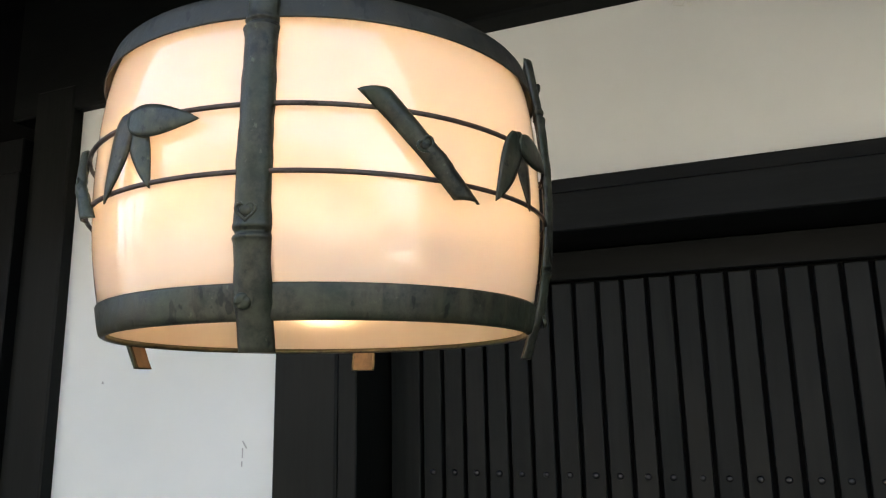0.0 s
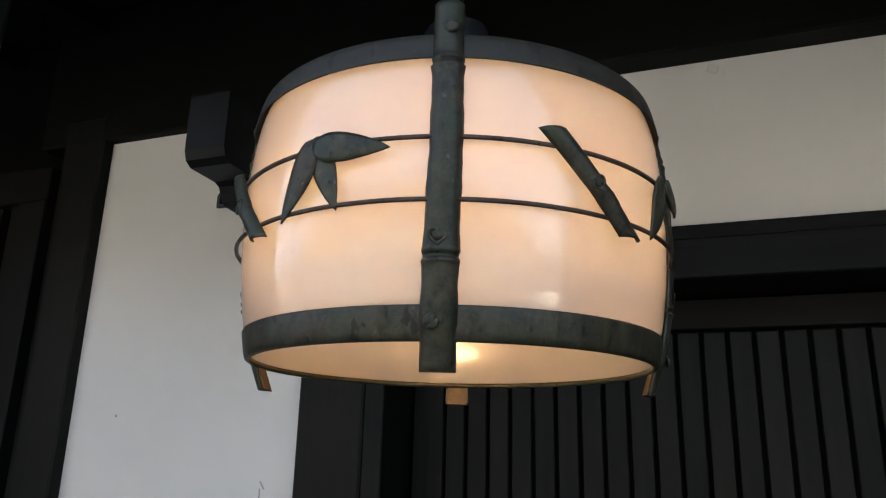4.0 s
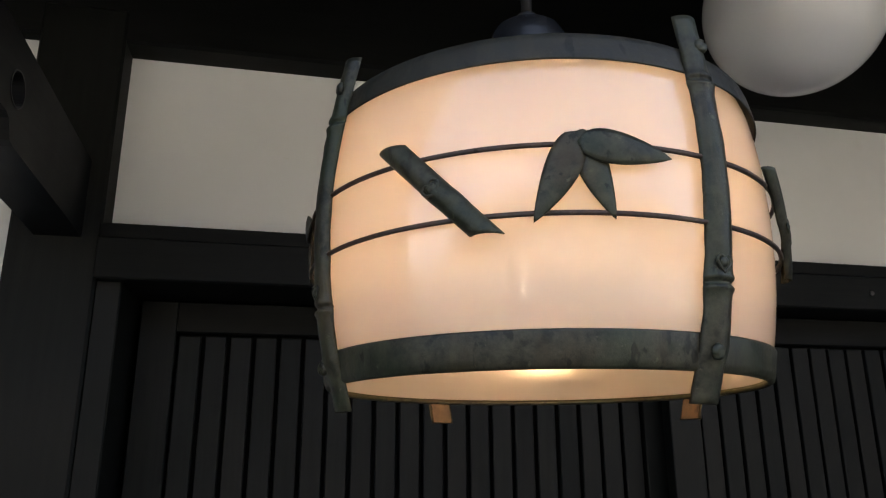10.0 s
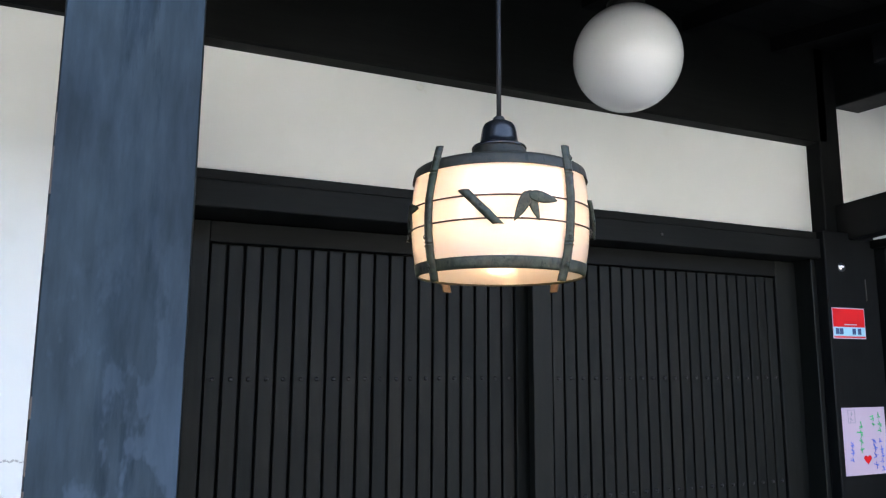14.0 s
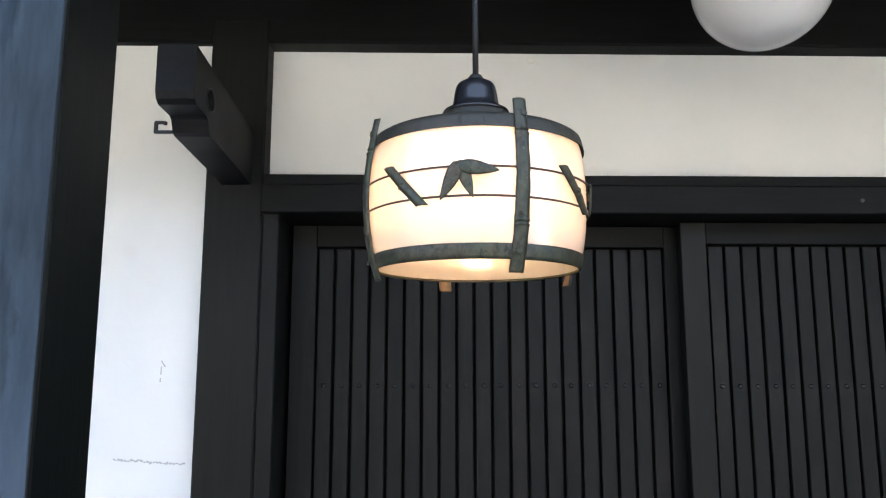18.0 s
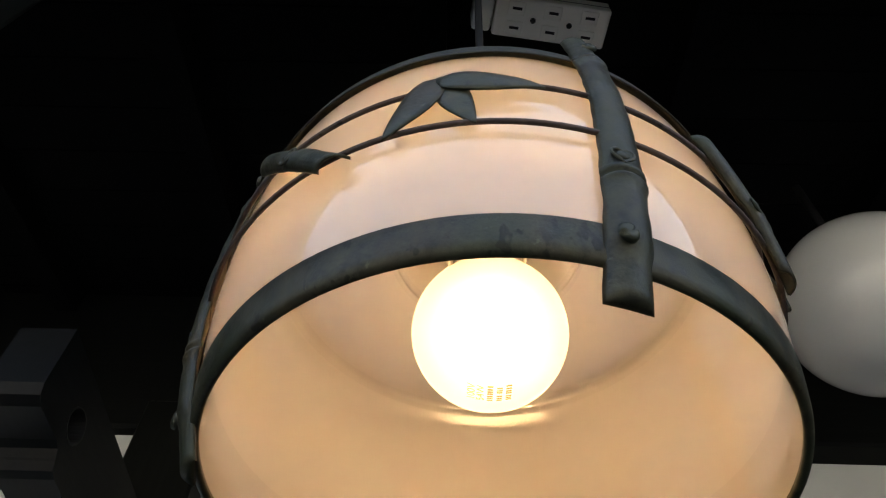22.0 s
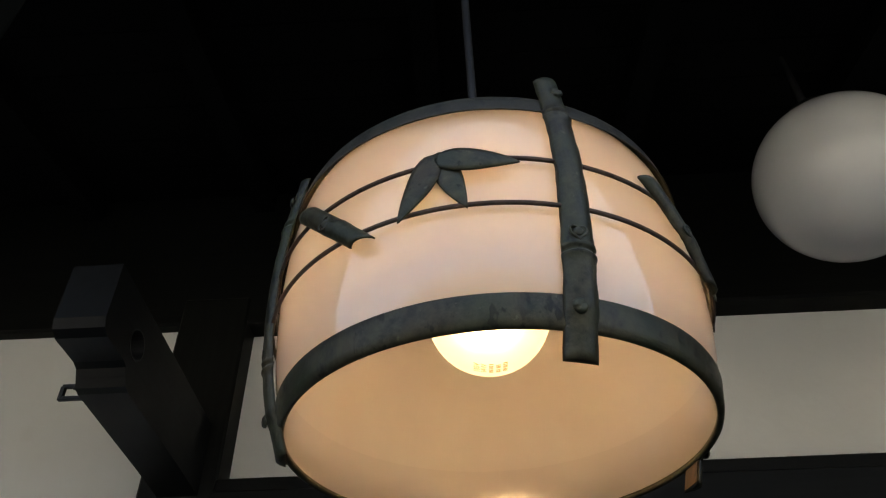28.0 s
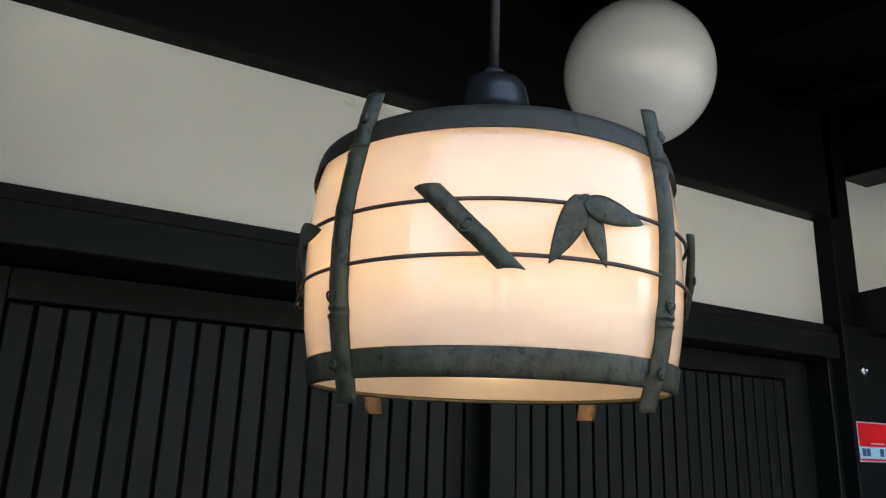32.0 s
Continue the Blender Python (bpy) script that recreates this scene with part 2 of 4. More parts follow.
OPAL_INSIDE = make_opal("opal_glass_inside", (0.905, 0.88, 0.845), (0.915, 0.89, 0.855), 0.86, 1.47, 0.03)
OPAL_GLOBE = make_opal("opal_globe_glass", (0.965, 0.97, 0.95), (0.965, 0.97, 0.95), 0.40, 1.8, 0.01)
BAKELITE = material("black_bakelite", (0.009, 0.0095, 0.0105), 0.25, 0.0, 0.38)[0]
RUBBER = material("black_cable", (0.007, 0.007, 0.0075), 0.55, spec=0.3)[0]
PORCELAIN = material("porcelain", (0.78, 0.76, 0.70), 0.25)[0]
BRASS = material("brass_screw_base", (0.55, 0.42, 0.22), 0.3, 1.0)[0]
CHROME = material("dull_chrome", (0.5, 0.5, 0.5), 0.3, 1.0)[0]
IRON = material("black_iron", (0.02, 0.02, 0.02), 0.45, 0.6)[0]
IRON_GREY = material("rusty_grey_iron", (0.06, 0.055, 0.05), 0.5, 0.3)[0]
NAIL = material("nail_head", (0.0025, 0.0025, 0.0028), 0.3, 0.0, 0.35)[0]
RED = material("red_print", (0.62, 0.007, 0.012), 0.5, 0.0, 0.3)[0]
PALE_BLUE = material("pale_blue_print", (0.35, 0.60, 0.72), 0.4)[0]
NAVY = material("navy_print", (0.03, 0.06, 0.16), 0.4)[0]
PAPER = material("pink_white_card", (0.47, 0.36, 0.43), 0.6)[0]
INK_GREEN = material("green_ink", (0.06, 0.42, 0.14), 0.6)[0]
INK_BLUE = material("blue_ink", (0.12, 0.16, 0.55), 0.6)[0]
INK_BLACK = material("black_ink", (0.04, 0.04, 0.04), 0.7)[0]
INK_GREY = material("grey_ink", (0.30, 0.28, 0.32), 0.6)[0]
IVORY = material("ivory_plastic", (0.82, 0.80, 0.73), 0.4)[0]
SLOT = material("socket_slot", (0.002, 0.002, 0.002), 0.8)[0]
RAW_WOOD = make_wood("bare_chipped_wood", (0.05, 0.036, 0.027), (0.15, 0.11, 0.085), 0.8)
SMUDGE = material("pale_grey_smudge", (0.635, 0.635, 0.58), 0.9)[0]
SCUFF = material("scuff_grey", (0.36, 0.36, 0.34), 0.9)[0]
PRINT = material("bulb_print", (0.55, 0.36, 0.12), 0.6)[0]


def make_street(name, a, b2, scale, rough):
    m, n, l, b = material(name, a, rough)
    l.new(ramp(n, l, noise_tex(n, l, scale, 6), [(0.3, a), (0.7, b2)]), b.inputs["Base Color"])
    return m


PANE = make_street("pale_reflected_pane", (0.40, 0.40, 0.40), (0.80, 0.80, 0.80), 3.5, 0.7)
PAVING = make_street("stone_paving", (0.062, 0.064, 0.060), (0.098, 0.100, 0.093), 3.0, 0.8)
STREET = make_street("street_paving", (0.072, 0.075, 0.080), (0.105, 0.108, 0.114), 0.8, 0.85)
RENDER_WALL = make_street("house_render", (0.13, 0.128, 0.124), (0.22, 0.217, 0.21), 1.2, 0.85)
# pale stuff of the panels added only to be reflected brightly
PALE_REFLECTED = make_street("pale_reflected_board", (0.62, 0.62, 0.61), (0.78, 0.78, 0.77), 1.5, 0.7)
ROOF_TILE = make_street("roof_tile", (0.045, 0.046, 0.048), (0.075, 0.076, 0.08), 2.0, 0.6)
DARK_TIMBER = make_street("dark_timber", (0.03, 0.026, 0.022), (0.055, 0.048, 0.04), 3.0, 0.7)

glow = bpy.data.materials.new("filament_glow")
glow.use_nodes = True
gb = glow.node_tree.nodes["Principled BSDF"]
gb.inputs["Base Color"].default_value = (1, 1, 1, 1)
gb.inputs["Emission Color"].default_value = (1.0, 0.592, 0.315, 1)
gb.inputs["Emission Strength"].default_value = BULB_GLOW

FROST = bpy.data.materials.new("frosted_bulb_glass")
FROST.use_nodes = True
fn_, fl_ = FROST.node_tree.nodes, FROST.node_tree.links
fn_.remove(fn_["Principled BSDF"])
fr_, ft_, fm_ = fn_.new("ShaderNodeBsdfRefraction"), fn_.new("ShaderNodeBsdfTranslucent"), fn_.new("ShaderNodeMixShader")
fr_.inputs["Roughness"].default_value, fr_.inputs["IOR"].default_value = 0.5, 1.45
# bluish tint put into the glass colour to make the glow's edge creamier
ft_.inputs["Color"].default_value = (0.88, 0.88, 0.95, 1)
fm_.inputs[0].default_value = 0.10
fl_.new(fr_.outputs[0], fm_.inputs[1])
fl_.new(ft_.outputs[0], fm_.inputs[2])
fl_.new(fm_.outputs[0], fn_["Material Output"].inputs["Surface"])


# ---- mesh helpers ----
def mesh_of(name, bm, mat, smooth=False):
    me = bpy.data.meshes.new(name)
    bmesh.ops.recalc_face_normals(bm, faces=bm.faces)
    for fc in bm.faces:
        fc.smooth = smooth
    bm.to_mesh(me)
    bm.free()
    me.materials.append(mat)
    return me


def part(name, bm, mat, parent=None, label="", smooth=False):
    ob = new(name, mesh_of(name, bm, mat, smooth))
    if parent is not None:
        ob.parent = parent
    if label:
        tagged(ob, label)
    return ob


def share(name, me, parent, m):
    ob = new(name, me)
    ob.parent = parent
    ob.matrix_basis = m
    return ob


def block(x0, x1, y0, y1, z0, z1, bevel=0.003, seg=1):
    bm = bmesh.new()
    bmesh.ops.create_cube(bm, size=1, matrix=Matrix.LocRotScale(((x0 + x1) / 2, (y0 + y1) / 2, (z0 + z1) / 2), None, (x1 - x0, y1 - y0, z1 - z0)))
    if bevel:
        bmesh.ops.bevel(bm, geom=bm.edges[:], offset=bevel, segments=seg, profile=0.5, affect="EDGES")
    return bm


def structure(name, bm, mat, label, smooth=False):
    return tagged(part(name, bm, mat, smooth=smooth), label, kind="structure")


def lathe(prof, steps=72, closed=False):
    """A profile of (radius, height) turned about z."""
    bm = bmesh.new()
    cols = []
    for k in range(steps):
        a = 2 * math.pi * k / steps
        cols.append([bm.verts.new((r * math.cos(a), r * math.sin(a), z)) if r > 1e-6 else None for r, z in prof])
    apex = {i: bm.verts.new((0, 0, z)) for i, (r, z) in enumerate(prof) if r <= 1e-6}
    n = len(prof)
    for k in range(steps):
        c, d = cols[k], cols[(k + 1) % steps]
        for i in range(n if closed else n - 1):
            j = (i + 1) % n
            quad = [v for v in (c[i] or apex[i], d[i] or apex[i], d[j] or apex[j], c[j] or apex[j])]
            quad = [v for q, v in enumerate(quad) if v not in quad[:q]]
            if len(quad) > 2:
                bm.faces.new(quad)
    return bm


def curve_profile(pts, per=4):
    """Points of a smooth line through pts (Catmull-Rom)."""
    out = []
    p = [pts[0], *pts, pts[-1]]
    for i in range(1, len(p) - 2):
        for k in range(per):
            t = k / per
            out.append(tuple(0.5 * (2 * p[i][c] + (p[i + 1][c] - p[i - 1][c]) * t + (2 * p[i - 1][c] - 5 * p[i][c] + 4 * p[i + 1][c] - p[i + 2][c]) * t * t
                                    + (3 * p[i][c] - p[i - 1][c] - 3 * p[i + 1][c] + p[i + 2][c]) * t ** 3) for c in (0, 1)))
    out.append(tuple(pts[-1]))
    return out


def shell(grid, back):
    """A closed sheet from two equal grids of points, its face and its back."""
    bm = bmesh.new()
    f = [[bm.verts.new(p) for p in row] for row in grid]
    g = [[bm.verts.new(p) for p in row] for row in back]
    n, m = len(f), len(f[0])
    for i in range(n - 1):
        for j in range(m - 1):
            bm.faces.new((f[i][j], f[i][j + 1], f[i + 1][j + 1], f[i + 1][j]))
            bm.faces.new((g[i][j], g[i + 1][j], g[i + 1][j + 1], g[i][j + 1]))
    for i in range(n - 1):
        bm.faces.new((f[i][0], f[i + 1][0], g[i + 1][0], g[i][0]))
        bm.faces.new((f[i][-1], g[i][-1], g[i + 1][-1], f[i + 1][-1]))
    for j in range(m - 1):
        bm.faces.new((f[0][j], g[0][j], g[0][j + 1], f[0][j + 1]))
        bm.faces.new((f[-1][j], f[-1][j + 1], g[-1][j + 1], g[-1][j]))
    bmesh.ops.remove_doubles(bm, verts=bm.verts, dist=1e-6)
    return bm


def tube(points, radius, sides=8):
    bm = bmesh.new()
    rings = []
    pts = [Vector(p) for p in points]
    for i, p in enumerate(pts):
        d = (pts[min(i + 1, len(pts) - 1)] - pts[max(i - 1, 0)]).normalized()
        a = d.cross(Vector((0.31, 0.17, 0.93))).normalized()
        b = d.cross(a)
        rings.append([bm.verts.new(p + radius * (math.cos(2 * math.pi * k / sides) * a + math.sin(2 * math.pi * k / sides) * b)) for k in range(sides)])
    for r, s in zip(rings, rings[1:]):
        for k in range(sides):
            bm.faces.new((r[k], r[(k + 1) % sides], s[(k + 1) % sides], s[k]))
    bm.faces.new(rings[0][::-1])
    bm.faces.new(rings[-1])
    return bm


def outline_solid(pts, axis, lo, hi, bevel=0.004):
    """A polygon in the two other axes, drawn out along axis from lo to hi."""
    bm = bmesh.new()
    at = (lambda p, v: (v, p[0], p[1])) if axis == "x" else (lambda p, v: (p[0], v, p[1])) if axis == "y" else (lambda p, v: (p[0], p[1], v))
    a = [bm.verts.new(at(p, lo)) for p in pts]
    b = [bm.verts.new(at(p, hi)) for p in pts]
    bm.faces.new(a)
    bm.faces.new(b[::-1])
    for i in range(len(pts)):
        j = (i + 1) % len(pts)
        bm.faces.new((a[i], b[i], b[j], a[j]))
    if bevel:
        rim = [e for e in bm.edges if abs(e.calc_face_angle(0)) > 0.6]
        bmesh.ops.bevel(bm, geom=rim, offset=bevel, segments=1, affect="EDGES")
    return bm


# ---- ground, street and the house around the porch ----
structure("ground", block(-60, 60, -60, 60, -0.2, 0.0, 0), STREET, "grey stone-paved street in front of the house")


def street_house(name, x0, x1, y, h, ridge, wall_mat, openings, label):
    """An unseen low town house across the street, guessed from reflections: wall, tiled roof rising from its eave, and
    pale openings with rails.
    """
    wall = structure("wall_" + name, block(x0, x1, y - 4.6, y, 0, h, 0.02), wall_mat, label)
    part("roof", outline_solid([(y + 0.55, h - 0.06), (y + 0.55, h + 0.10), (y - 2.3, ridge), (y - 5.1, h + 0.10), (y - 5.1, h - 0.06)], "x", x0 - 0.25, x1 + 0.25, 0), ROOF_TILE, wall, "dark tiled pitched roof")
    # pale panels, added as bright marks for the glass to reflect
    for px, pz, hw, hh in openings:
        pane = part("window", block(px - hw, px + hw, y + 0.004, y + 0.05, pz - hh, pz + hh, 0.01), PANE, wall, "pale panel as a window, a bright mark in reflections")
        part("rail", block(px - hw, px + hw, y + 0.052, y + 0.08, pz + hh * 0.2, pz + hh * 0.2 + 0.07, 0.004), DARK_TIMBER, pane)
        part("rail", block(px - 0.03, px + 0.03, y + 0.052, y + 0.082, pz - hh, pz + hh * 0.2 - 0.004, 0.004), DARK_TIMBER, pane)
    part("plinth", block(x0 + 0.05, x1 - 0.05, y + 0.004, y + 0.09, 0, 0.35, 0.01), DARK_TIMBER, wall)
    return wall


OPPOSITE = "unseen low rendered town house across the street, placed for reflections"
street_house("opposite_1", -17.5, -10.4, -9.6, 3.9, 6.6, RENDER_WALL, ((-13.6, 1.6, 0.5, 0.9), (-11.6, 1.9, 0.7, 0.4)), OPPOSITE)
street_house("opposite_2", -9.9, -5.9, -9.5, 3.8, 6.4, RENDER_WALL, ((-8.9, 1.5, 0.34, 0.9), (-7.6, 2.3, 0.6, 0.3), (-6.5, 1.3, 0.22, 0.9)), OPPOSITE)
street_house("opposite_4", 7.3, 11.2, -9.5, 3.8, 6.3, RENDER_WALL, ((8.0, 1.3, 0.3, 0.95), (9.4, 2.1, 0.7, 0.35), (10.5, 1.5, 0.25, 0.8)), OPPOSITE)
street_house("opposite_5", 11.8, 15.5, -9.7, 3.6, 5.9, RENDER_WALL, ((12.6, 1.7, 0.4, 0.9), (14.4, 1.6, 0.5, 0.5)), OPPOSITE)
# the house straight across, as a shop front; white strips added for bright reflections
shop = street_house("opposite_3", -5.4, 6.6, -9.3, 4.0, 5.9, RENDER_WALL, ((-4.4, 1.6, 0.3, 1.0), (-1.3, 2.5, 0.55, 0.22), (2.9, 2.3, 0.16, 0.4), (5.7, 1.5, 0.4, 1.0)), OPPOSITE)
for xa, xb, za in ((-3.4, -2.5, 3.18), (3.6, 4.4, 3.24)):
    part("fascia_board", block(xa, xb, -9.2, -9.16, za, za + 0.14, 0.006), PALE_REFLECTED, shop, "white strip under the eave, added for bright lines in reflections")
# added, unseen: pale panels for bright reflections, walls that bound sky and daylight
structure("wall_street_end_1", block(-18.4, -18.0, -8.2, -4.4, 0, 2.6, 0.02), PALE_REFLECTED, "unseen pale wall at the street's end, added for bright reflections")
structure("wall_street_end_2", block(20.0, 20.4, -7.6, -4.6, 0, 2.8, 0.02), PALE_REFLECTED, "unseen pale wall at the street's end, added for bright reflections")
# pale slab: the ground's sunlight put into its colour
structure("pavement_forecourt", block(12.0, 19.5, -7.4, -3.4, 0.0, 0.04, 0.01), PALE_REFLECTED, "unseen pale slab standing in for sunlit ground in reflections")
# unseen blocks, added to narrow the strip of sky that the glass reflects
structure("wall_neighbour_1", block(-22.0, -5.2, -0.9, 3.0, 0, 4.6, 0.02), RENDER_WALL, "unseen plain rendered block along the street, added to bound reflected sky")
structure("wall_neighbour_2", block(5.2, 22.0, -0.9, 3.0, 0, 4.6, 0.02), RENDER_WALL, "unseen plain rendered block along the street, added to bound reflected sky")
# unseen poles, added to break up the bright strip in the reflections
pole = tagged(new("utility_pole"), "unseen dark pole beside the street, added to break up reflections", "pole", "utility poles")
pole.location = (-11.0, -4.6, 0)
part("shaft", lathe([(0.0, 0.0), (0.16, 0.0), (0.15, 2.0), (0.12, 7.5), (0.0, 7.5)], 16), DARK_TIMBER, pole, smooth=True)
part("crossarm", block(-0.06, 0.06, -0.8, 0.8, 6.8, 6.92, 0.01), DARK_TIMBER, pole)
copy_thing(pole, pose(-15.5, -4.2, 0))
copy_thing(pole, pose(13.2, -3.6, 0))
# out-of-view walls, added to keep side daylight off the plaster and posts
structure("wall_porch_west", block(-3.05, -2.90, -0.45, 1.02, 0, 2.75, 0.01), NEAR_BLACK, "unseen dark wall added to block daylight from the side")
structure("wall_porch_east", block(3.05, 3.20, -0.82, 0.79, 0, 2.75, 0.01), NEAR_BLACK, "unseen dark wall added to block daylight from the side")
structure("wall_north", block(-0.530, 1.985, 0.97, 1.12, 2.10, 2.62, 0), PLASTER, "off-white plaster transom panel above the sliding doors")
structure("wall_west", block(-1.38, -0.66, 0.936, 1.10, 0.0, 2.62, 0), PLASTER, "off-white plaster wall beside the entrance")
structure("wall_east", block(2.06, 5.0, 0.93, 1.08, 2.02, 2.94, 0), PLASTER, "off-white plaster upper wall beside the entrance")
structure("wall_back", block(-5.0, 5.0, 1.16, 1.30, 0, 4.4, 0), NEAR_BLACK, "dark wall behind the entrance doors")
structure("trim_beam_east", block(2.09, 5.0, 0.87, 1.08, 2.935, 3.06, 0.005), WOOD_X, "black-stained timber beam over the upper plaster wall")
# unseen side walls, added to close the house against outside light
structure("wall_side_west", block(-5.1, -5.0, -0.2, 1.3, 0, 4.4, 0), NEAR_BLACK, "unseen dark wall that closes the house's side")
structure("wall_side_east", block(5.0, 5.1, -0.2, 1.3, 0, 4.4, 0), NEAR_BLACK, "unseen dark wall that closes the house's side")
structure("floor", block(-2.6, 4.0, -0.6, 1.16, 0.0, 0.06, 0.01), PAVING, "grey stone entrance floor under the eaves")
structure("beam", block(-1.60, 2.02, 0.905, 1.16, 2.531, 3.0, 0.006), WOOD_X, "black-stained timber beam over the plaster transom").name = "trim_beam"
structure("trim_post_west", block(-0.676, -0.519, 0.90, 1.15, 0.06, 2.60, 0.005), WOOD, "black-stained timber post beside the doors")
structure("trim_post_east", block(1.966, 2.085, 0.905, 1.15, 0.06, 2.99, 0.005), WOOD_SHADED, "black-stained timber post between the doors and the shutter box")
structure("trim_jamb_west", block(-0.519, -0.474, 0.905, 1.12, 0.06, 2.05, 0.003), WOOD, "black-stained door jamb")
structure("trim_post_board", block(1.888, 2.178, 0.857, 0.904, 0.06, 2.150, 0.004), WOOD_SHADED, "black-stained board face beside the doors")
structure("trim_jamb_east", block(1.860, 1.887, 0.90, 1.12, 0.06, 2.05, 0.003), WOOD, "black-stained door jamb")
structure("trim_lintel", block(-0.519, 1.965, 0.876, 1.13, 2.040, 2.118, 0.003), WOOD_X, "black-stained lintel with the door track")
structure("trim_lintel_cap", block(-0.519, 1.965, 0.889, 1.13, 2.118, 2.148, 0.003), WOOD_X, "black-stained ledge on top of the lintel")
structure("trim_sill", block(-0.519, 1.965, 0.93, 1.13, 0.06, 0.10, 0.003), WOOD_X, "black-stained door sill")


def eaves():
    """Sloping soffit with rafters, in one mesh, and the roof that shades it."""
    slope = math.degrees(math.atan(0.17))
    bm = bmesh.new()
    m0 = pose(0, 1.2, 2.99, slope)
    for k in range(15):
        bmesh.ops.create_cube(bm, size=1, matrix=m0 @ Matrix.LocRotScale((0, -0.055 - 0.11 * k, 0.012), None, (10.2, 0.107, 0.022)))
    for k in range(21):
        bmesh.ops.create_cube(bm, size=1, matrix=m0 @ Matrix.LocRotScale((-4.62 + 0.455 * k, -0.83, -0.03), None, (0.05, 1.66, 0.062)))
    return bm


tagged(part("ceiling", eaves(), NEAR_BLACK), "near-black board ceiling under the eaves with rafters", kind="structure")
# roof body is out of view, added to keep the sun off the porch
structure("roof", outline_solid([(-0.50, 2.735), (-0.50, 2.81), (1.0, 3.9), (5.0, 5.4), (9.0, 3.4), (9.0, 3.2), (1.4, 3.2), (1.4, 3.06)], "x", -5.3, 5.3, 0), NEAR_BLACK, "unseen dark pitched roof of the house, keeping sun off the porch")
structure("trim_eave_beam", block(-5.0, 5.0, -0.165, -0.015, 2.56, 2.70, 0.004), WOOD_X, "black timber beam along the eave's edge")
east_beam = structure("trim_cross_beam", block(-0.104, 0.06, -1.30, 0.028, -0.12, 0.16, 0.005), WOOD_Y, "black cross beam running out under the eaves")
east_beam.matrix_basis = pose(2.19, 0.90, 2.822, 2.5)

# free-standing post at the porch's edge
post = tagged(new("porch_post"), "worn black-stained square porch post with pale smears", "post", kind="")
part("shaft", block(-0.692, -0.525, -0.162, -0.012, 0.0, 2.56, 0.006, 2), WOOD, post)
# front skin: wear marks, plus blue sky light painted into the base colour
part("weathered_face", block(-0.6895, -0.5275, -0.1650, -0.1622, 0.0, 2.56, 0.001), WOOD_WORN_SKY_LIT, post, "worn outer face with the sky's blue put into its colour")
rng0 = random.Random(11)
z = 0.9
while z < 2.5:
    h = rng0.uniform(0.006, 0.05)
    w = rng0.uniform(0.0012, 0.003)
    part("chip", block(-0.6898 - w / 2, -0.6898 + w / 2, -0.1656, -0.1622, z - h / 2, z + h / 2, 0.0004), RAW_WOOD, post, "bare pale wood where the corner is chipped")
    z += h + rng0.choice((0.004, 0.01, 0.02, 0.09, 0.16))
structure("trim_foot_stone", block(-0.76, -0.46, -0.23, 0.06, 0.0, 0.05, 0.012), PAVING, "grey foot stone under the porch post").location.z = -0.046

# lattice beyond the plaster wall
structure("trim_post_lattice", block(-1.50, -1.356, 0.90, 1.15, 0.06, 2.60, 0.005), WOOD, "black-stained timber post beside the lattice window")
lattice = tagged(new("lattice_window"), "black timber lattice window with upright bars", "lattice", kind="")
lattice.location = (-2.05, 0.93, 0)
part("stile", block(0.45, 0.548, -0.06, 0.04, 0.9, 2.36, 0.003), WOOD_SHADED, lattice)
part("rail", block(-0.70, 0.548, -0.055, 0.04, 2.36, 2.46, 0.003), WOOD_SHADED, lattice)
part("rail", block(-0.70, 0.548, -0.055, 0.04, 0.80, 0.90, 0.003), WOOD_SHADED, lattice)
part("panel", block(-0.70, 0.548, 0.06, 0.09, 0.80, 2.46, 0), NEAR_BLACK, lattice)
bar = mesh_of("bar", block(-0.014, 0.014, -0.02, 0.02, 0.90, 2.36, 0.002), WOOD_SHADED)
for k in range(17):
    share("bar", bar, lattice, pose(0.41 - 0.062 * k, -0.015, 0))
structure("wall_far_west", block(-5.0, -1.50, 1.02, 1.16, 0.0, 0.80, 0), NEAR_BLACK, "dark low wall under the lattice window")
structure("wall_far_west_top", block(-5.0, -1.50, 1.02, 1.16, 2.46, 3.0, 0), NEAR_BLACK, "dark wall over the lattice window")


